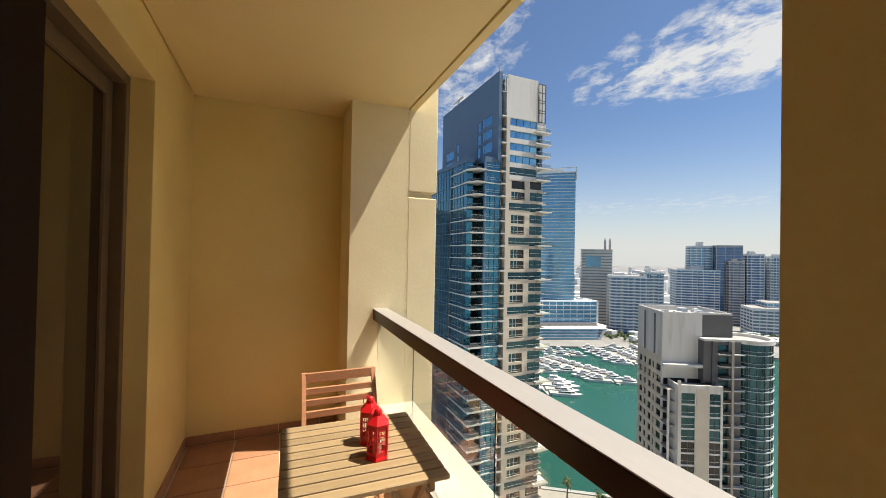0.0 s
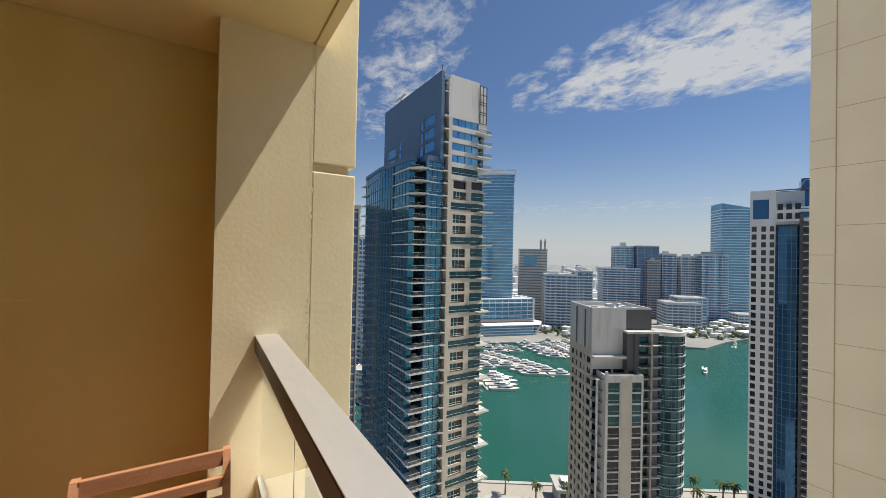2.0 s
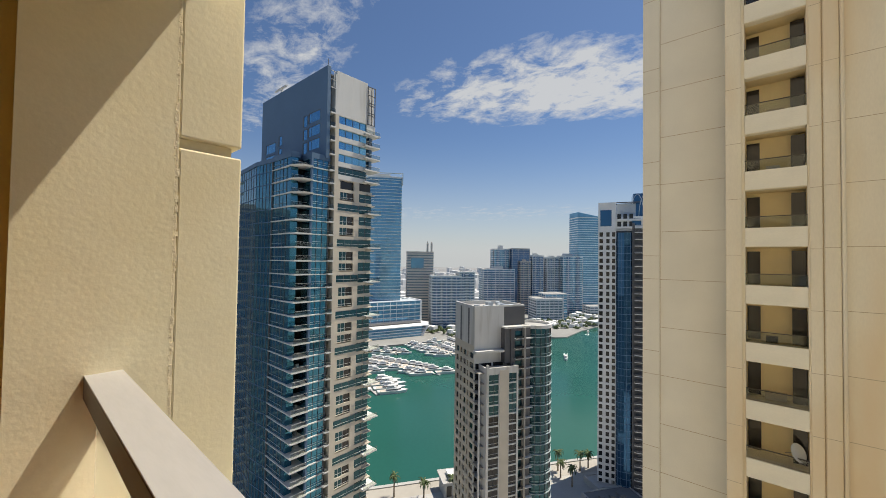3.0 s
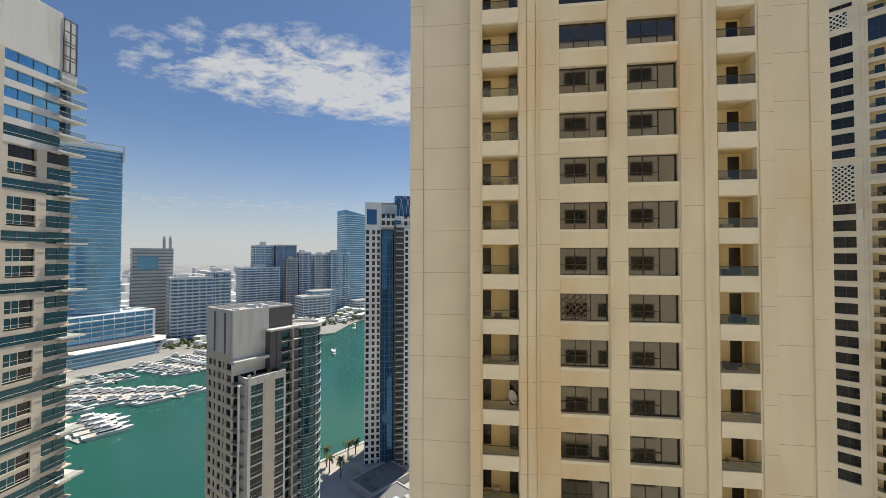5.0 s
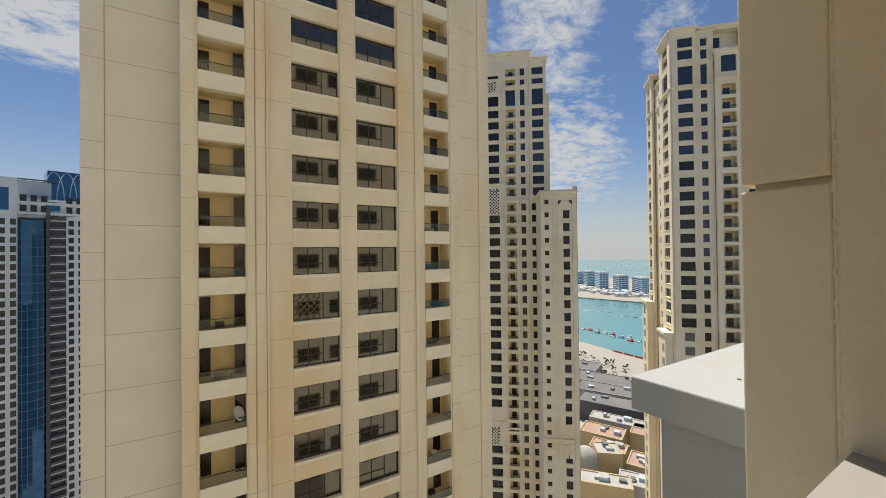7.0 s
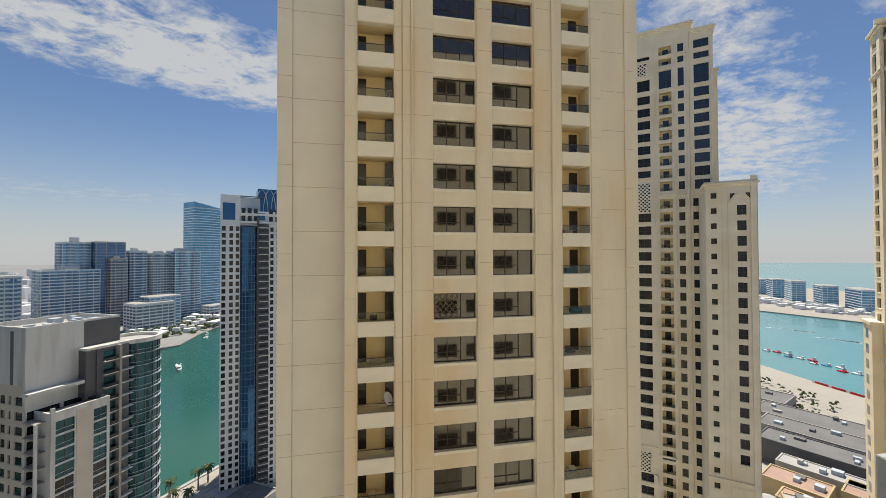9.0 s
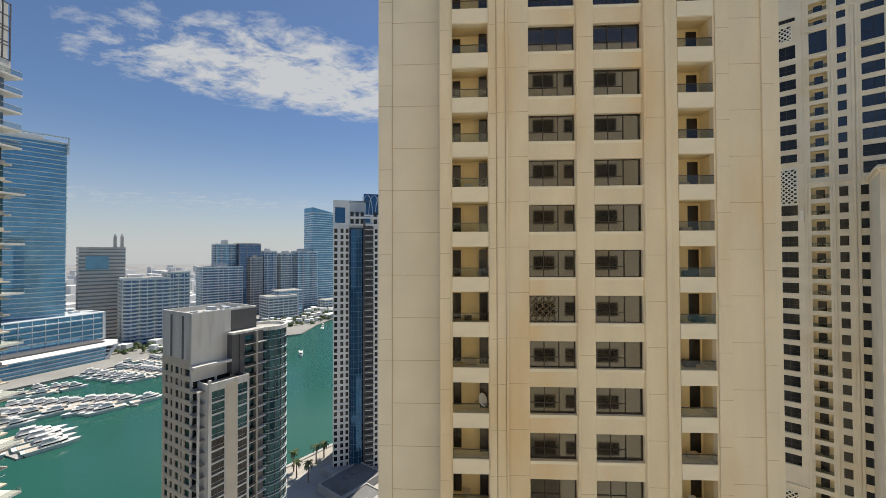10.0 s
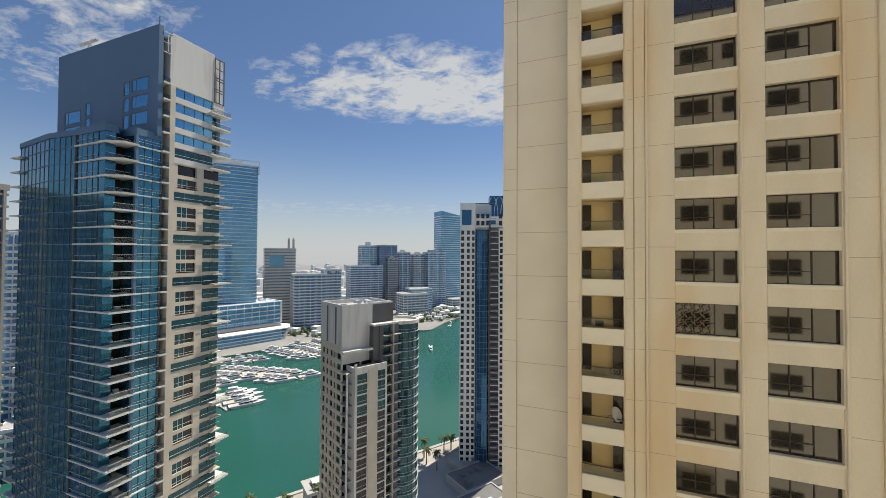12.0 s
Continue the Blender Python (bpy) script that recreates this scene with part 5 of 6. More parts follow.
def stepped_tower():
    """Corner tower: projecting corner bay, recessed bay, balcony bay with its own cornice, long flank with slit windows."""
    t = thing("beige_tower", "tall beige apartment tower with a stepped roof beside the beach", "tower", group="beige towers by the sea")
    m = frame_m(48.4, -91.21, 224)
    rows = [38.0 - 3.25 * k for k in range(5)] + [21.3] + [17.5 - 3.28 * k for k in range(40)]
    low = [r for r in rows if r > -17]
    attic = [(40.3, 44.6), (46.2, 48.4), (49.0, 51.2)]
    Z = 53.0
    # u is counted from the corner
    facade(t, m @ Matrix.Translation((0, -0.5, 0)), 4.9, B0, Z, [(1.25, 4.35, mid_rows(low, 2.1) + attic, "w")], th=0.5, light_above=23)
    for r in rows:
        if r < -17:
            w = pane("window", (1.9, -0.53, r - 1.0), (3.9, -0.504, r + 1.0), WINGLASS, t, m)
    facade(t, m @ Matrix.Translation((4.9, 0.3, 0)), 4.0, B0, Z, [(1.35, 2.7, mid_rows(rows, 1.95) + [(40.3, 45.0), (46.2, 48.4), (49.2, 51.0)], "w")], light_above=-1)
    facade(t, m @ Matrix.Translation((8.9, -0.5, 0)), 5.6, B0, 47.0, [(1.2, 4.1, mid_rows([r + 0.3 for r in rows], 2.5), "b"), ], th=0.6, light_above=24, depth=1.6)
    pane("window", (10.1, -0.56, 42.3), (13.0, -0.504, 46.0), NAVYGLASS, t, m)
    cornice(t, m @ Matrix.Translation((0, -0.5, 0)), 8.9, 14.5, 4, 47.0)
    facade(t, m @ Matrix.Translation((14.504, 0.2, 0)), 12.5, B0, Z, [(1.0, 4.2, mid_rows(rows, 2.1) + [(40.3, 43.6)], "w"), (6.0, 9.6, mid_rows(rows, 2.1) + attic, "w")], light_above=24)
    screen(t, m @ Matrix.Translation((14.504, 0.2, 0)), 1.0, 4.2, 44.6, 51.2)
    part("roof_terrace_wall", Geo(m).box((8.904, 2.4, 47.8), (14.5, 3.0, Z)), STONE_WARM, t)
    pane("window", (9.2, 2.3, 49.0), (11.0, 2.396, 51.6), NAVYGLASS, t, m)
    part("wall", Geo(m).box((26.4, 0.8, B0), (27.0, 22, Z)).box((0.6, 21.4, B0), (26.4, 22, Z)), STONE_WARM, t)
    part("fill", Geo(m).box((0.8, 1.9, B0), (26.2, 16, 46)), DARKGREY, t)
    course(t, m @ Matrix.Translation((0, -0.5, 0)), -0.3, 4.95, 39.6)
    course(t, m @ Matrix.Translation((0, 0.3, 0)), 4.9, 8.9, 39.6)
    course(t, m @ Matrix.Translation((0, -0.5, 0)), 8.9, 14.6, 40.9)
    course(t, m @ Matrix.Translation((0, 0.2, 0)), 14.5, 27, 40.9)
    cornice(t, m @ Matrix.Translation((0, -0.5, 0)), 0, 4.9, 9, Z)
    cornice(t, m @ Matrix.Translation((0, 0.4, 0)), 5.6, 27, 12, Z)
    # flank running back from the corner
    far = Vector((60.6, -104.0, 0))
    d = far - Vector((48.4, -91.21, 0))
    yaw = math.degrees(math.atan2(-d.y, -d.x))
    L = 21.0
    e = d.normalized() * L
    fm = frame_m(48.4 + e.x, -91.21 + e.y, yaw)      # u from the far end to the corner
    lowf = [r for r in rows if r > -14]
    facade(t, fm @ Matrix.Translation((0, -0.35, 0)), 5.5, B0, 49.0, [(1.2, 3.6, mid_rows(lowf, 2.1) + [(40.3, 44.4), (45.4, 47.0)], "w")], light_above=23)
    facade(t, fm @ Matrix.Translation((5.504, 0.5, 0)), 7.2, B0, 47.0, [(3.0, 4.0, mid_rows(rows, 1.5) + [(41.0, 42.4), (44, 45.4)], "w")], light_above=23)
    facade(t, fm @ Matrix.Translation((12.71, -0.35, 0)), L - 12.71 + 0.2, B0, Z, [(2.6, 6.6, mid_rows([r for r in rows if r > -19], 2.1) + attic, "w")], light_above=23)
    for u0, u1, top, cut in ((-0.8, 4.6, -13.2, 1.6), (14.9, 20.6, -18.6, 3.2)):
        part("side_block", Geo(fm).box((u0, -2.0, B0), (u1, -0.36, top)).box((u0 - 0.35, -2.35, top + 0.002), (u1 + 0.35, -0.36, top + 0.7)), STONE_WARM, t, bevel=0.05)
        for r in rows:
            if r < top - 1.4:
                pane("window", (u0 + cut, -2.04, r - 0.95), (u0 + cut + 1.6, -2.004, r + 0.95), WINGLASS, t, fm)
    cornice(t, fm @ Matrix.Translation((0, -0.35, 0)), 0, 5.5, 8, 49.0)
    cornice(t, fm @ Matrix.Translation((0, -0.35, 0)), 12.71, L - 0.5, 6, Z)
    course(t, fm @ Matrix.Translation((0, 0.5, 0)), 5.51, 12.7, 46.0)
    for u0, u1, o in ((0, 5.5, -0.35), (5.51, 12.7, 0.5), (12.71, L, -0.35)):
        course(t, fm @ Matrix.Translation((0, o, 0)), u0, u1, 39.6)
    part("flank_fill", Geo(fm).box((0.6, 1.6, B0), (L - 1.5, 8, 46)), STONE_WARM, t)
    return t


stepped_tower()

# ---------------------------------------------------------------- far skyline, across the marina
CENTRE = Matrix.Translation((0.4, 1.9, 1.6))
SITE[0] = CENTRE @ Matrix.Scale(1.333, 4) @ CENTRE.inverted()
SK = -40.5
bt = banded_tower("glass_tower", "tall blue glass tower with white slab edges across the marina", 278, 378, SK, 48, 31, 98, FARWHITE, FARBLUE, pitch=3.9, band=0.75, bow=3.0, proud=0.5)
part("roof_fin", Geo().box((6, 4, 99), (34, 6, 104)).box((34, 2, 99), (46, 26, 101)), FARWHITE, bt)
part("crown_frame", Geo().box((-1.2, -4.4, 103), (49.5, -3.6, 104)).box((48.6, -4.4, 90), (49.5, 2, 103)), FARWHITE, bt)
# stepped waterfront hotel below it, with a leaning prow
hp = thing("waterfront_hotel", "low white stepped waterfront building with blue glass bands", "building", frame_m(232, 333, -17))
part("glazing", Geo().box((0, 27, -74), (97, 75, -51)), FARBLUE, hp)
for k in range(5):
    z = -74 + 4.7 * k
    pane("slab_edge", (-1, 25.4, z), (98, 31, z + 0.95), FARWHITE, hp)
for i in range(12):
    pane("mullion", (i * 8.1 + 0.8, 26.6, -74), (i * 8.1 + 1.3, 27.2, -51), FARWHITE, hp)
part("end_wall", Geo().box((97, 26, -74), (99, 60, -49.6)), FARWHITE, hp)
part("roof", Geo().box((0, 27, -50.9), (97, 75, -50.3)), FARGREY, hp)
for i in range(7):
    pane("roof_unit", (6 + 13 * i, 40 + (i * 7) % 12, -50.3), (12 + 13 * i, 46 + (i * 7) % 12, -48.6), FARWHITE, hp)
# dark grey colour stands in for the shaded gap between the tiers
part("recess", Geo().box((0, 14, -76), (92, 70, -74.004)), DARKGREY, hp, "dark grey block coloured as a shaded terrace storey")
prow = lambda o, tip: [(0 - o, 0 - o), (84 + tip + o, -2 - o), (96 + tip + o, 16), (92, 62), (0 - o, 62)]
part("glazing", Geo().prism(prow(0, 0), -88, -76), FARBLUE, hp)
for k in range(5):
    tagged(part("slab_edge", Geo().prism(prow(0.9, 1.6 * k), -88 + 3.0 * k, -87.2 + 3.0 * k), FARWHITE, hp))
part("prow_wall", Geo().put([(82, -2.6, -88), (85, -2.6, -88), (85, 3, -88), (82, 3, -88), (91, -2.6, -75), (94, -2.6, -75), (94, 3, -75), (91, 3, -75)], BOXF), FARWHITE, hp)
part("terrace_roof", Geo().prism(prow(-1.5, 4), -75.996, -75.6), LEAF, hp, "planted terrace roof")
c1 = banded_tower("brown_tower", "brown banded tower with twin spires", 351, 373.6, SK, 35, 26, 8.5, FARTAN, FARSTEEL, pitch=3.6, band=2.1, proud=0.5)
part("top_panel", Geo().box((5, -0.8, -12), (22, -0.55, 1)), FARBLUE, c1)
for u in (26, 31.5):
    part("spire", Geo().box((u, 2, 10), (u + 2.4, 5, 21)).prism([(u, 2), (u + 2.4, 2), (u + 2.4, 5), (u, 5)], 21, 24, 0.3), FARTAN, c1)
FAR = [
    ("pale_tower", "pale residential tower with a window grid across the marina", 353.5, 330.7, 38, 24, -22, FARWHITE, FARSTEEL, 3.6, 1.6, 12),
    ("pale_tower", "pale residential tower with a window grid across the marina", 382, 309, 20, 24, -17, FARWHITE, FARSTEEL, 3.6, 1.6, 6),
    ("grey_tower", "small dark tower between paler ones", 340, 392, 12, 16, -26, FARGREY, FARBLUE, 3.6, 1.0, 3),
    ("pale_tower", "distant pale block across the marina", 470, 380, 22, 20, -32, FARWHITE, FARSTEEL, 3.6, 1.6, 6),
    ("blue_tower", "blue glass residential tower with pale slab edges", 508, 360, 52, 30, -16, FARWHITE, FARBLUE, 3.6, 0.9, 10),
    ("blue_tower", "blue glass tower in a distant cluster", 532, 356, 26, 22, 17, FARWHITE, FARBLUE, 3.6, 0.9, 4),
    ("navy_tower", "navy glass tower with a flat pale top", 546, 330, 30, 26, 18, FARTAN, FARNAVY, 3.6, 0.3, 3),
    ("grey_tower", "grey banded tower in a distant cluster", 550, 316, 17, 16, -3, FARTAN, FARSTEEL, 3.6, 1.4, 3),
    ("blue_tower", "blue glass tower in a distant cluster", 574, 308, 19, 20, 7, FARWHITE, FARNAVY, 3.6, 1.0, 3),
    ("pale_tower", "pale blue-white banded tower by the water", 592, 290, 22, 20, 4, FARWHITE, FARSTEEL, 3.6, 1.5, 7),
    ("pale_tower", "pale blue-white banded tower by the water", 602, 267, 34, 24, 7, FARWHITE, FARBLUE, 3.6, 1.3, 6),
    ("low_block", "low pale waterfront block with banded floors", 500, 262, 40, 30, -56, FARWHITE, FARSTEEL, 3.8, 1.5, 6),
    ("low_block", "low pale waterfront block with banded floors", 520, 258, 34, 26, -50, FARWHITE, FARBLUE, 3.8, 1.3, 6),
    ("low_block", "low white villas by the water", 600, 222, 40, 20, -72, FARWHITE, FARSTEEL, 4.0, 2.0, 6),
    ("low_block", "low white villas by the water", 640, 205, 50, 20, -76, FARWHITE, FARSTEEL, 4.0, 2.0, 8),
    ("pale_tower", "pale tower behind the glass tower", 104, 300, 20, 20, 12, FARWHITE, FARBLUE, 3.6, 1.2, 5),
    ("white_block", "white low block beside the marina", 76, 222, 30, 24, -70, FARWHITE, FARSTEEL, 3.6, 1.4, 8),
    ("white_block", "white low block beside the marina", 96, 262, 36, 24, -55, FARWHITE, FARSTEEL, 3.6, 1.6, 8),
]
for nm, lb, x, y, w, d, z1, wall, glz, pt, bd, pr in FAR:
    tw = banded_tower(nm, lb, x, y, SK, w, d, z1, wall, glz, pitch=pt, band=bd, piers=pr, group="far skyline")
    if nm in ("pale_tower", "blue_tower", "grey_tower"):
        tower_detail(tw, w, d, z1, wall, glz, pt, int(x))
SITE_KEEP, SITE[0] = SITE[0], Matrix.Identity(4)
banded_tower("slab_tower", "navy glazed tower with grey balcony slabs behind the glass tower", -6, 152, 0, 59, 30, 19, GREYBROWN, FARNAVY, pitch=3.3, band=0.6, piers=9, proud=0.8, group="far skyline")
SITE[0] = SITE_KEEP
lt = banded_tower("curved_tower", "tall blue tower with a sweeping top and white slab edges", 626, 252.5, SK, 40, 30, 72, FARWHITE, FARBLUE, pitch=3.8, band=1.0, bow=4, group="far skyline")
part("crown", Geo().put([(0, 0, 73), (40, 0, 73), (40, 30, 73), (0, 30, 73), (0, 0, 82), (40, 0, 75), (40, 30, 75), (0, 30, 82)], BOXF), FARBLUE, lt)

# ---------------------------------------------------------------- ground, water, quays
struct("ground", Geo().box((-4500, -4500, -92), (4500, 4500, -89)), GROUND, "sandy city ground reaching the horizon", "ground")
marina = [(60, 141), (118, 99), (176, 61), (330, -40), (700, -60), (760, 110), (535, 184), (475, 190), (420, 186), (392, 222), (325, 264), (240, 300), (150, 400), (-60, 420)]
struct("marina_water", Geo().prism(marina, -89.0, GROUND_Z), WATER, "still green marina water", "water")
sea = [(4400, -420), (700, -345), (242, -308), (179, -300), (-300, -250), (-4400, -100), (-4400, -4400), (4400, -4400)]
struct("sea_water", Geo().prism(sea, -89.0, GROUND_Z - 0.02), SEA, "pale turquoise shallow sea", "water")
near = [(60, 141), (118, 99), (176, 61), (330, -40), (320, -235), (-200, -205), (-200, 330)]
struct("near_bank", Geo().prism(near, -89.0, -86.6), PAVE, "pale paved promenade on the near bank", "pavement")
struct("beach", Geo().prism([(700, -240), (700, -345), (242, -307), (179, -299), (-300, -249), (-300, -205), (320, -235)], -89.0, -87.3), SAND, "pale sandy beach", "beach")
farq = [(150, 402), (240, 302), (325, 266), (392, 224), (420, 188), (475, 192), (535, 186), (760, 112), (1200, 60), (1200, 900), (150, 900)]
struct("far_bank", Geo().prism(farq, -89.0, -86.8), QUAY, "paved far bank of the marina", "pavement")
struct("spit", Geo().prism([(400, 200), (424, 184), (475, 187), (560, 179), (565, 190), (475, 192), (420, 188)], -89.0, -86.9), QUAY, "paved spit of land in the marina", "pavement")
isl = [(300, -640), (640, -560), (1400, -700), (1400, -1100), (300, -1100)]
struct("island", Geo().prism(isl, -89.0, -86.5), SAND, "low built-up island offshore", "ground")
br = thing("road_bridge", "low pale road bridge over the marina", "bridge", kind="structure")
part("deck", Geo(frame_m(520, 186, -16)).box((0, 0, -82.5), (260, 12, -80.8)), FARWHITE, br)
for k in range(9):
    part("pylon", Geo(frame_m(520, 186, -16)).box((10 + 28 * k, 3, -88), (12 + 28 * k, 9, -82.5)), FARWHITE, br)

rnd = random.Random(31)
g, gw = Geo(), Geo()
for i in range(420):
    f_ = rnd.random()
    x = 330 + 420 * f_
    y = 262 - 150 * f_ + rnd.uniform(-14 if 0.3 < f_ < 0.5 else 8, 66)
    for j in range(4):
        r = rnd.uniform(1.0, 2.6)
        cx, cy, cz = x + rnd.uniform(-2, 2), y + rnd.uniform(-2, 2), -86.8 + rnd.uniform(0.4, 3.0)
        g.prism(circle(r, 6, cx, cy, rnd.random()), cz, cz + r, 0.4)
    if i % 3 == 0:
        w_ = rnd.uniform(4, 10)
        gw.box((x + 6, y + 4, -86.8), (x + 6 + w_, y + 4 + rnd.uniform(5, 10), -86.8 + rnd.uniform(2.5, 7)))
tagged(part("far_bank_trees", g, LEAF), "rows of dark trees along the far bank", "trees", "", "stuff")
tagged(part("far_bank_pavilions", gw, FARWHITE), "small pale pavilions along the far bank", "buildings", "", "stuff")

# quay strip and planting along the near edge
e = Vector((330 - 60, -40 - 141, 0)).normalized()
q = thing("quay_wall", "pale stone quay edge with a low kerb", "quay", Matrix.Translation((60, 141, 0)) @ Matrix.Rotation(math.atan2(e.y, e.x), 4, "Z"), kind="structure")
part("coping", Geo().box((0, -1.2, -86.6), (320, 0.4, -86.2)), ROOFWHITE, q)
part("path", Geo().box((0, -9.5, -86.597), (320, -1.3, -86.55)), SAND, q)
kiosk = thing("waterfront_kiosk", "small white waterfront pavilion with a flat roof", "building", frame_m(112, 100, -34))
part("wall", Geo().box((0, -8, -86.6), (9, 0, -81)), ROOFWHITE, kiosk)
part("roof", Geo().box((-0.8, -8.8, -81), (9.8, 0.8, -80.4)), ROOFWHITE, kiosk)
part("roof_plant", Geo().box((2, -6, -80.4), (7, -2, -79.2)), FARWHITE, kiosk)
for u in (0.8, 3.6, 6.4):
    pane("window", (u, -8.05, -85.8), (u + 1.9, -8.004, -82), DARKGLASS, kiosk)
poolt = thing("swimming_pool", "blue swimming pool in a pale deck", "pool", frame_m(92, 105.5, -34), kind="structure")
part("deck", Geo().box((-6, -14, -86.6), (22, 3, -86.4)), ROOFWHITE, poolt)
part("water", Geo().prism([(0, -9), (14, -9), (16, -4), (10, 0), (0, 0)], -86.4, -86.34), POOL, poolt)


def palm(x, y, h, seed, z0=-86.6):
    rn = random.Random(seed)
    t = thing("palm_tree", "date palm with a slim trunk and arching fronds", "tree", pose(x, y, z0), "palms along the quay")
    gt_ = Geo()
    for k in range(5):
        r0, r1 = 0.32 - 0.025 * k, 0.32 - 0.025 * (k + 1)
        gt_.prism(circle(r0, 8), h * k / 5, h * (k + 1) / 5, r1 / r0)
    part("trunk", gt_, BARK, t)
    gl_ = Geo()
    for i in range(26):
        a, lift, L = rn.uniform(0, 2 * math.pi), rn.uniform(-0.3, 1.0), rn.uniform(2.6, 3.8)
        dx, dy = math.cos(a), math.sin(a)
        px, py, pz = 0.0, 0.0, h
        for s in range(4):
            ang = lift - 0.55 * s
            nx, ny, nz = px + dx * L / 4 * math.cos(ang), py + dy * L / 4 * math.cos(ang), pz + L / 4 * math.sin(ang)
            w0, w1 = 0.42 * (1 - s / 4.6), 0.42 * (1 - (s + 1) / 4.6)
            for sd in (-1, 1):
                gl_.put([(px, py, pz), (nx, ny, nz), (nx - dy * w1 * sd, ny + dx * w1 * sd, nz - 0.25 * w1 - 0.1), (px - dy * w0 * sd, py + dx * w0 * sd, pz - 0.25 * w0 - 0.1)], [(0, 1, 2, 3)])
            px, py, pz = nx, ny, nz
    part("crown", gl_, LEAF, t)
    return t


for i, (x, y) in enumerate(((103, 99.5), (96, 108), (111, 92), (150, 68), (154, 71), (160, 64), (165, 62.5), (172, 57), (147, 62), (170, 50), (122, 88), (86, 112))):
    palm(x, y, 6.0 + (i * 37 % 10) * 0.25, i)


# ---- boats
def boat(m, L, seed):
    rn = random.Random(seed)
    t = thing("motor_yacht", "white motor yacht moored at a pontoon", "boat", m, "yachts in the marina")
    W = L * 0.27
    hull = [(-L / 2, -W / 2), (L * 0.2, -W / 2), (L * 0.4, -W * 0.28), (L / 2, 0), (L * 0.4, W * 0.28), (L * 0.2, W / 2), (-L / 2, W / 2)]
    part("hull", Geo().prism([(x * 0.94, y * 0.8) for x, y in hull], -0.3, 0.3, 1.0).prism([(x * 0.94, y * 0.8) for x, y in hull], 0.3, 1.5 + L * 0.02, 1.12), BOATWHITE, t)
    z = 1.5 + L * 0.02
    part("deck", Geo().box((-L * 0.46, -W * 0.36, z), (-L * 0.2, W * 0.36, z + 0.05)), DECK, t)
    cab = [(-L * 0.22, -W * 0.36), (L * 0.12, -W * 0.36), (L * 0.26, -W * 0.16), (L * 0.26, W * 0.16), (L * 0.12, W * 0.36), (-L * 0.22, W * 0.36)]
    part("cabin", Geo().prism(cab, z, z + 0.5).prism(cab, z + 1.2, z + 1.6, 0.9), BOATWHITE, t)
    part("cabin_glazing", Geo().prism([(x * 0.97, y * 0.96) for x, y in cab], z + 0.5, z + 1.2), BOATDARK, t)
    if L > 13:
        fb = [(x * 0.7 - L * 0.04, y * 0.75) for x, y in cab]
        part("flybridge", Geo().prism(fb, z + 1.6, z + 2.5, 0.92).box((-L * 0.18, -W * 0.25, z + 3.3), (L * 0.04, W * 0.25, z + 3.45)), BOATWHITE, t)
        part("mast", Geo().box((-L * 0.1, -0.08, z + 2.4), (-L * 0.09, 0.08, z + 4.6)), BOATWHITE, t)
    return t


rnd = random.Random(21)
AX = -33
k = 0
for (x0, y0), (x1, y1), lens in (((204, 270), (220, 196), (15, 21)), ((176, 262), (184, 236), (13, 18)), ((282, 282), (270, 226), (14, 20)), ((308, 272), (299, 244), (12, 16)), ((168, 222), (160, 197), (19, 26)), ((232, 287), (238, 266), (11, 15))):
    pont = thing("pontoon", "slim grey floating pontoon between the yachts", "pontoon", kind="structure")
    d = Vector((x1 - x0, y1 - y0, 0))
    L = d.length
    part("deck", Geo(Matrix.Translation((x0, y0, 0)) @ Matrix.Rotation(math.atan2(d.y, d.x), 4, "Z")).box((0, -1.1, -88), (L, 1.1, -87.3)), ROOFWHITE, pont)
    s = 0.0
    while s < L:
        bl = rnd.uniform(*lens)
        c = Vector((x0, y0, 0)) + d.normalized() * s
        for sd in (1, -1):
            if rnd.random() < 0.86:
                ang = AX + (0 if sd > 0 else 180)
                off = Matrix.Rotation(radians(ang), 4, "Z") @ Vector((bl / 2 + 1.6, 0, 0))
                boat(Matrix.Translation((c.x + off.x, c.y + off.y, -88.0)) @ Matrix.Rotation(radians(ang), 4, "Z"), bl, k)
                k += 1
        s += bl * 0.27 + 1.6


def cruiser(x, y, ang, L):
    b = boat(Matrix.Translation((x, y, -88.0)) @ Matrix.Rotation(radians(ang), 4, "Z"), L, 99)
    tagged(b, "white motor boat under way, trailing a pale wake", "boat", "boats under way")
    w = Geo(Matrix.Translation((x, y, 0)) @ Matrix.Rotation(radians(ang), 4, "Z"))
    rn = random.Random(int(x))
    for i in range(9):
        s = -L / 2 - i * L * 0.14
        for sd in (-1, 1):
            y0 = sd * (0.6 + i * 0.12)
            w.prism(circle(rn.uniform(0.5, 1.1), 7, s + rn.uniform(-1, 1), y0 + rn.uniform(-0.4, 0.4)), -88.0, -87.96)
    tagged(part("boat_wake", w, FOAM), "pale foam wake behind a motor boat", "wake", "", "stuff")


cruiser(335, 146, 205, 13)
cruiser(474, 178, 15, 10)

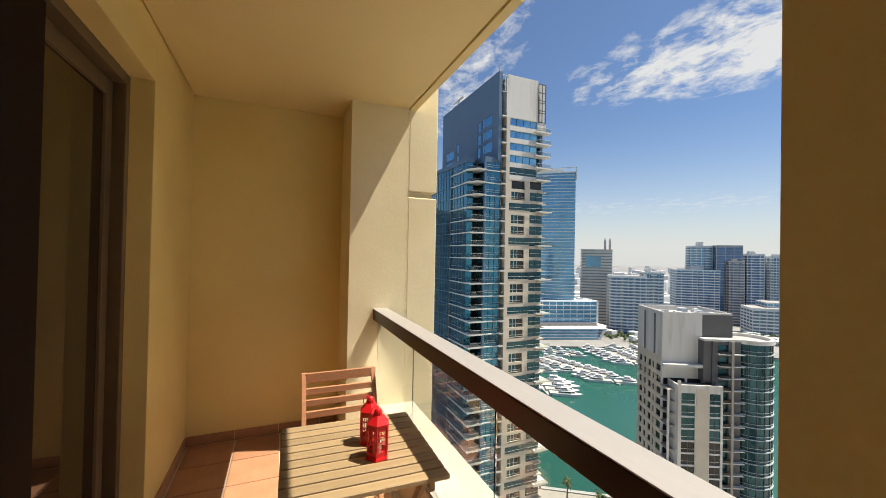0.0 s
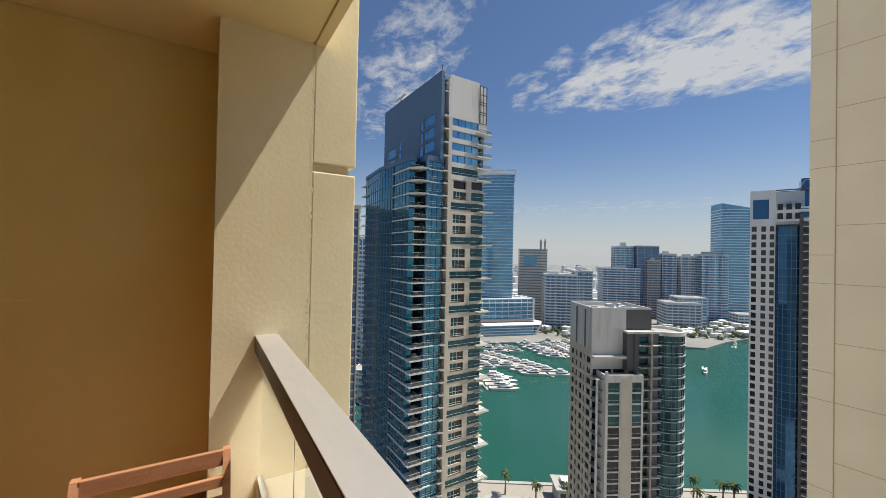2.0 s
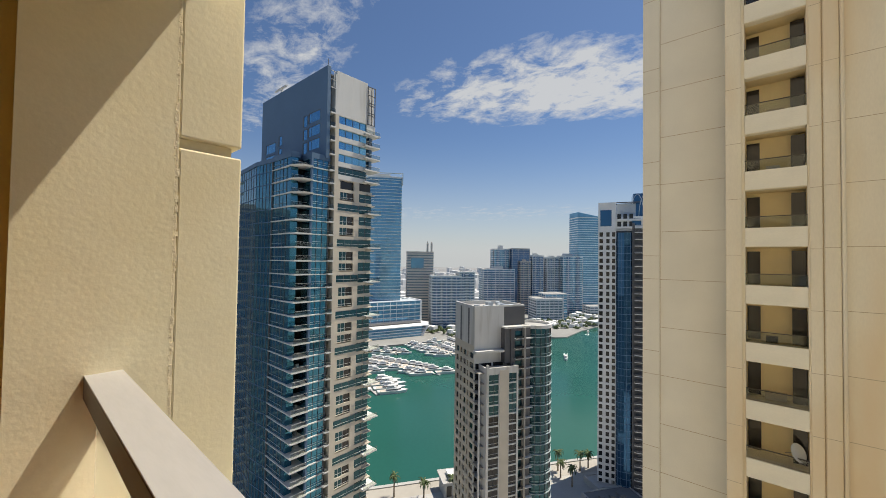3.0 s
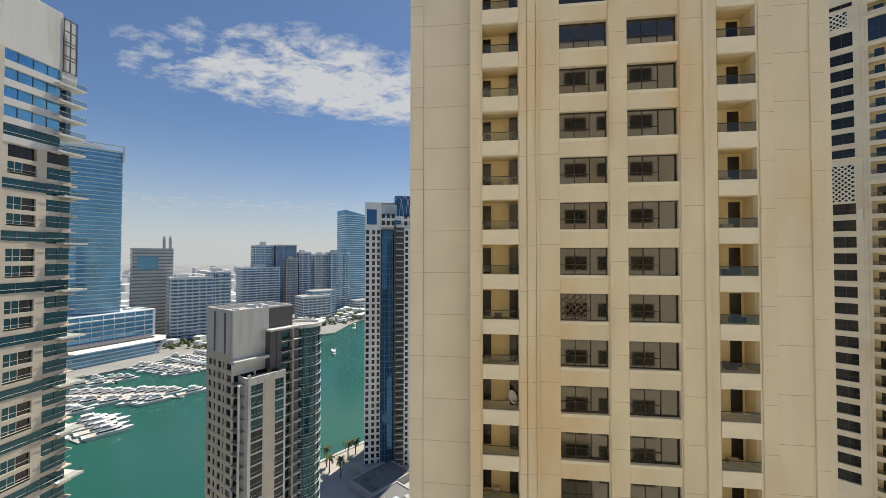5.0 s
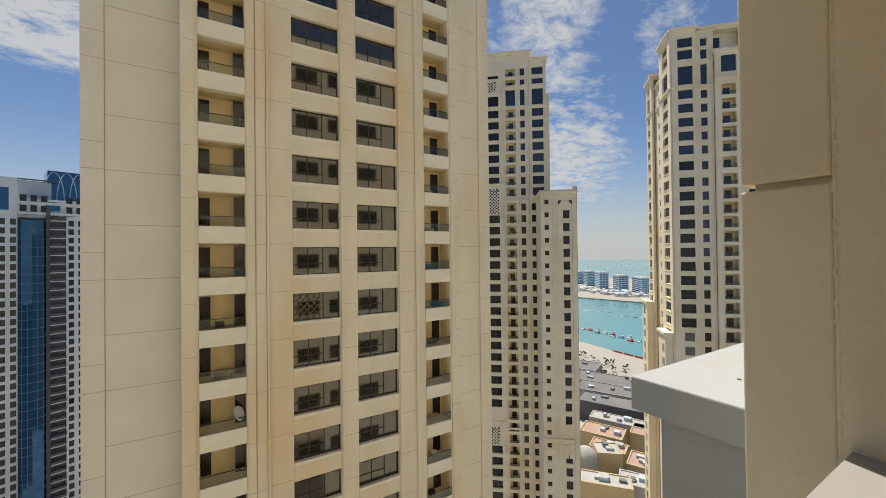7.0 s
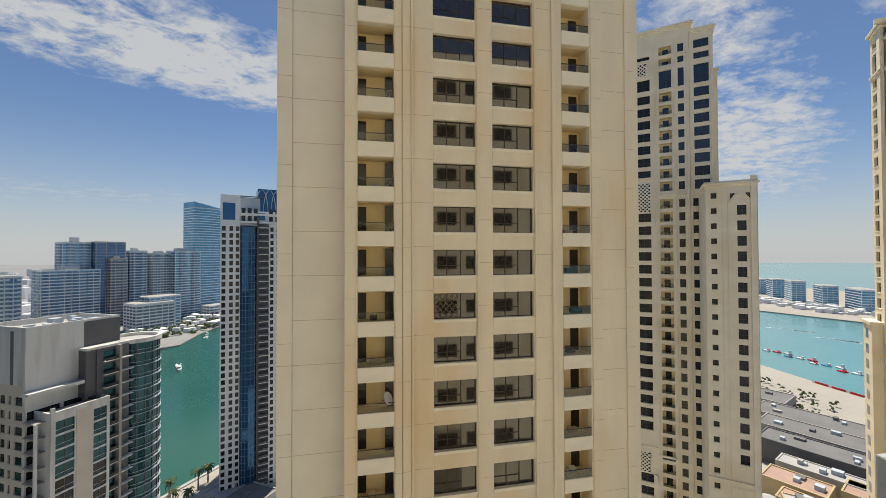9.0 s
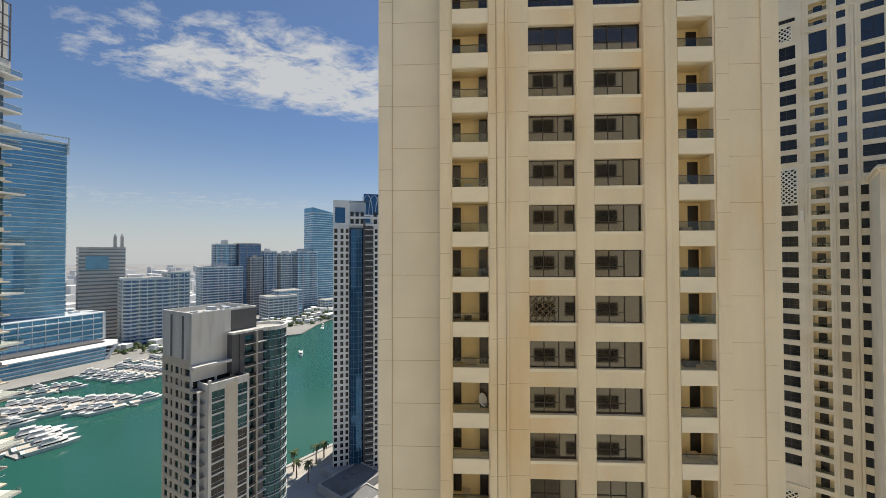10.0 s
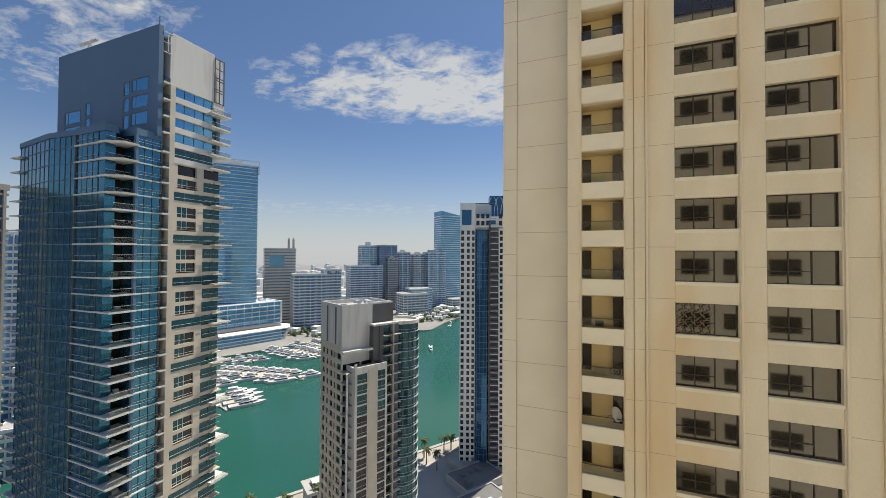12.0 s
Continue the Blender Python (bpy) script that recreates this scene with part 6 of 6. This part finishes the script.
# ---------------------------------------------------------------- low houses towards the beach
LOW = [
    ("mall_roof", "flat grey mall roof with plant on it", 148, -212, 24, 44, 20, -79, GREYBROWN, ROOFGREY),
    ("mall_roof", "flat grey mall roof with plant on it", 132, -196, 24, 46, 17, -78, GREYBROWN, ROOFGREY),
    ("mall_hall", "dark walled hall with a flat grey roof", 121, -178, 24, 40, 15, -77, DARKGREY, ROOFGREY),
    ("white_house", "white flat-roofed house by the beach", 112, -164, 24, 26, 9, -79, ROOFWHITE, ROOFWHITE),
    ("pink_house", "low house with a pink clay roof", 96, -165, 24, 18, 12, -79, HOUSE, ROOFTILE),
    ("pink_house", "low house with a pink clay roof", 111, -150, 24, 18, 12, -80, HOUSE, ROOFTILE),
    ("pink_house", "low house with a pink clay roof", 84, -142, 24, 16, 12, -80, HOUSE, ROOFTILE),
    ("yellow_house", "yellow rendered house with a pale flat roof", 94, -129, 48, 9, 9, -75, HOUSE, ROOFWHITE),
    ("pink_house", "low house with a pink clay roof", 101, -140, 24, 14, 9, -80, HOUSE, ROOFTILE),
    ("white_house", "white flat-roofed house by the beach", 86, -114, 40, 20, 8, -78, HOUSE, ROOFWHITE),
    ("white_house", "white flat-roofed house by the beach", 77, -127, 30, 18, 9, -79, ROOFWHITE, ROOFWHITE),
    ("pink_house", "low house with a pink clay roof", 70, -146, 30, 18, 12, -79, HOUSE, ROOFTILE),
    ("white_house", "white flat-roofed house by the quay", 158, 52, -34, 16, 9, -84.5, ROOFWHITE, ROOFWHITE),
    ("grey_house", "low house with a grey flat roof", 146, 45, -34, 20, 14, -84, ROOFWHITE, ROOFGREY),
    ("grey_house", "low house with a grey flat roof", 128, 38, -34, 24, 16, -83.5, ROOFWHITE, ROOFGREY),
    ("mall_roof", "flat grey roof behind the beach", 190, -222, 24, 40, 22, -80, GREYBROWN, ROOFGREY),
]
for nm, lb, x, y, yaw, w, d, z1, wall, roof in LOW:
    t = thing(nm, lb, "house", frame_m(x, y, yaw) @ Matrix.Translation((-w / 2, -d / 2, 0)), "low houses by the beach")
    part("wall", Geo().ring([(0, 0), (w, 0), (w, d), (0, d)], [(0.5, 0.5), (w - 0.5, 0.5), (w - 0.5, d - 0.5), (0.5, d - 0.5)], -86.6, z1 + 0.35), wall, t)
    part("roof", Geo().box((0.5, 0.5, z1 - 0.4), (w - 0.5, d - 0.5, z1)), roof, t)
    rn = random.Random(int(x * 3 + y))
    for i in range(4):
        a, b = rn.uniform(1, w - 5), rn.uniform(1, d - 4)
        part("roof_unit", Geo().box((a, b, z1), (a + rn.uniform(1.2, 3.5), b + rn.uniform(1.2, 3), z1 + rn.uniform(0.7, 1.6))), rn.choice((ROOFWHITE, FARGREY, ROOFGREY)), t)
    for i in range(int(w / 5)):
        for zz in (z1 - 3.4, z1 - 7.0):
            if zz > -86:
                pane("window", (i * 5 + 1.5, -0.06, zz), (i * 5 + 2.9, -0.004, zz + 1.7), DARKGLASS, t)
dome = thing("domed_hall", "white domed roof on a round cream hall", "building", pose(97, -120, 0) @ Matrix.Diagonal((0.6, 0.6, 1, 1)))
gd = Geo().prism(circle(8, 24), -86.6, -78)
for i in range(7):
    a0, a1 = math.pi / 2 * i / 7, math.pi / 2 * (i + 1) / 7
    gd.prism(circle(7.6 * math.cos(a0), 24), -78 + 5 * math.sin(a0), -78 + 5 * math.sin(a1), max(0.02, math.cos(a1) / math.cos(a0)))
part("dome", gd, ROOFWHITE, dome)

# floating play platforms off the beach, a breakwater on the island and its buildings
for i in range(12):
    fl = thing("floating_platform", "small coloured inflatable platform moored off the beach", "platform", frame_m(285 - i * 7.0, -362 - (i % 3) * 4 + i * 1.0, -4), "floating platforms")
    part("deck", Geo().box((0, 0, -88.0), (5.5, 3.2, -87.2)), RED if i % 4 == 1 else (FARBLUE if i % 2 else BOATWHITE), fl)
    part("bumper", Geo().box((0.6, 0.6, -87.2), (2.2, 2.0, -86.3 + (i % 3) * 0.8)), RED if i % 3 == 0 else BOATWHITE, fl)
fence = thing("beach_fence", "long low red and white fence across the sand", "fence")
for i in range(24):
    pane("fence_panel", (i * 2.0, 0, -87.3), (i * 2.0 + 1.9, 0.15, -85.9), RED if i % 5 else BOATWHITE, fence, frame_m(209.8, -300.4, 176.7))
for x0, y0, x1, y1 in ((379.8, -474.7, 343.5, -498.0), (323.9, -469.2, 295.5, -486.9)):
    d = Vector((x1 - x0, y1 - y0, 0))
    gwk = Geo(frame_m(x0, y0, math.degrees(math.atan2(d.y, d.x))))
    for i in range(60):
        f_ = i / 60
        gwk.prism(circle(rnd.uniform(0.8, 2.2) * (0.4 + f_), 7, d.length * f_, 3 * math.sin(f_ * 5) + rnd.uniform(-1, 1)), -88.0, -87.97)
    tagged(part("boat_wake", gwk, FOAM), "thin pale wake curving over the sea", "wake", "", "stuff")
rnd = random.Random(8)
for i in range(11):
    x = 430 + i * 62
    banded_tower("island_block", "distant pale apartment block on the island", x, -745 - i * 26 + rnd.uniform(-10, 10), -38, rnd.uniform(34, 52), 20, rnd.uniform(-56, -47), FARWHITE, FARBLUE, pitch=4.0, band=1.0, piers=7, group="island blocks")
g = Geo()
for i in range(240):
    a = rnd.uniform(320, 1100)
    y = -640 - (a - 320) * 0.18 - rnd.uniform(5, 70)
    w = rnd.uniform(5, 14)
    g.box((a, y, -86.5), (a + w, y + rnd.uniform(5, 10), -86.5 + rnd.uniform(2.5, 8)))
tagged(part("island_villas", g, FARWHITE), "many small white villas on the island shore", "villas", "", "stuff")
g = Geo()
for i in range(520):
    dist, ang = rnd.uniform(640, 2600), radians(rnd.uniform(2, 70))
    w = rnd.uniform(14, 40)
    x, y = dist * math.cos(ang), dist * math.sin(ang)
    g.box((x, y, -89), (x + w, y + rnd.uniform(14, 40), -86 + rnd.uniform(4, 14 + dist * 0.008)))
tagged(part("distant_city", g, FARWHITE), "low distant city blocks towards the horizon", "buildings", "", "stuff")
# trees and shrubs dotted over the beach edge
g = Geo()
for i in range(110):
    x, y = rnd.uniform(60, 300), 0
    y = -232 - rnd.uniform(0, 34) + (x - 180) * -0.08
    for j in range(5):
        r = rnd.uniform(0.4, 1.0)
        cx, cy, cz = x + rnd.uniform(-1.5, 1.5), y + rnd.uniform(-1.5, 1.5), -86.5 + rnd.uniform(0.5, 3.0)
        g.prism(circle(r, 6, cx, cy, rnd.random()), cz, cz + r, 0.45)
tagged(part("beach_shrubs", g, LEAF), "scattered dark green shrubs at the back of the beach", "shrubs", "", "stuff")

# far observation wheel, mostly hidden behind a tower
wheel = thing("observation_wheel", "distant pale observation wheel on the island", "wheel", frame_m(560, -1190, -30))
g = Geo()
for i in range(40):
    a0, a1 = 2 * math.pi * i / 40, 2 * math.pi * (i + 1) / 40
    g.put([(105 * math.cos(a0), -1, 40 + 105 * math.sin(a0)), (109 * math.cos(a0), -1, 40 + 109 * math.sin(a0)), (109 * math.cos(a0), 1, 40 + 109 * math.sin(a0)), (105 * math.cos(a0), 1, 40 + 105 * math.sin(a0)),
           (105 * math.cos(a1), -1, 40 + 105 * math.sin(a1)), (109 * math.cos(a1), -1, 40 + 109 * math.sin(a1)), (109 * math.cos(a1), 1, 40 + 109 * math.sin(a1)), (105 * math.cos(a1), 1, 40 + 105 * math.sin(a1))], BOXF)
part("rim", g, FARWHITE, wheel)
g = Geo()
for sx in (-1, 1):
    g.put([(sx * 55 - 3, -3, -86.5), (sx * 55 + 3, -3, -86.5), (sx * 55 + 3, 3, -86.5), (sx * 55 - 3, 3, -86.5), (-2, -3, 40), (2, -3, 40), (2, 3, 40), (-2, 3, 40)], BOXF)
part("support_legs", g, FARWHITE, wheel)

# ---------------------------------------------------------------- tiles last
SITE[0] = Matrix.Identity(4)
floor_ob = bpy.data.objects["floor"]
S = 0.33
bm = bmesh.new()
bmesh.ops.create_cube(bm, size=1, matrix=Matrix.Diagonal((S - 0.010, S - 0.010, 0.012, 1)))
bmesh.ops.bevel(bm, geom=[e_ for e_ in bm.edges if e_.verts[0].co.z > 0 and e_.verts[1].co.z > 0], offset=0.002, segments=1, affect="EDGES")
tile_me = bpy.data.meshes.new("tile")
bm.to_mesh(tile_me)
tile_me.materials.append(TILE)
rnd = random.Random(2)
for i in range(4):
    for j in range(12):
        x, y = WX + 0.02 + S / 2 + i * S, EY - 0.02 - S / 2 - j * S
        if x + S / 2 > 0.70 or y - S / 2 < NEAR - 0.35:
            continue
        o = part("tile", tile_me, TILE, floor_ob)
        o.matrix_basis = Matrix.Translation((x, y, -0.0065 + rnd.uniform(-0.0006, 0.0006)))
sk = thing("baseboard", "terracotta skirting tiles along the wall foot", "skirting", kind="structure")
for j in range(4):
    a = WX + 0.012 + j * S
    b = min(a + S - 0.005, PX - 0.002)
    if b > a:
        pane("skirting_tile", (a, EY - 0.012, 0.0), (b, EY - 0.001, 0.075), TILE, sk)
y = EY - 0.014
while y > 2.72:
    a = max(y - S, 2.685)
    pane("skirting_tile", (WX + 0.001, a + 0.004, 0.0), (WX + 0.012, y, 0.075), TILE, sk)
    y -= S
pane("skirting_tile", (PX - 0.012, PY, 0.0), (PX - 0.001, EY - 0.014, 0.075), TILE, sk)
pane("skirting_tile", (PX, PY - 0.012, 0.0), (0.64, PY - 0.001, 0.075), TILE, sk)
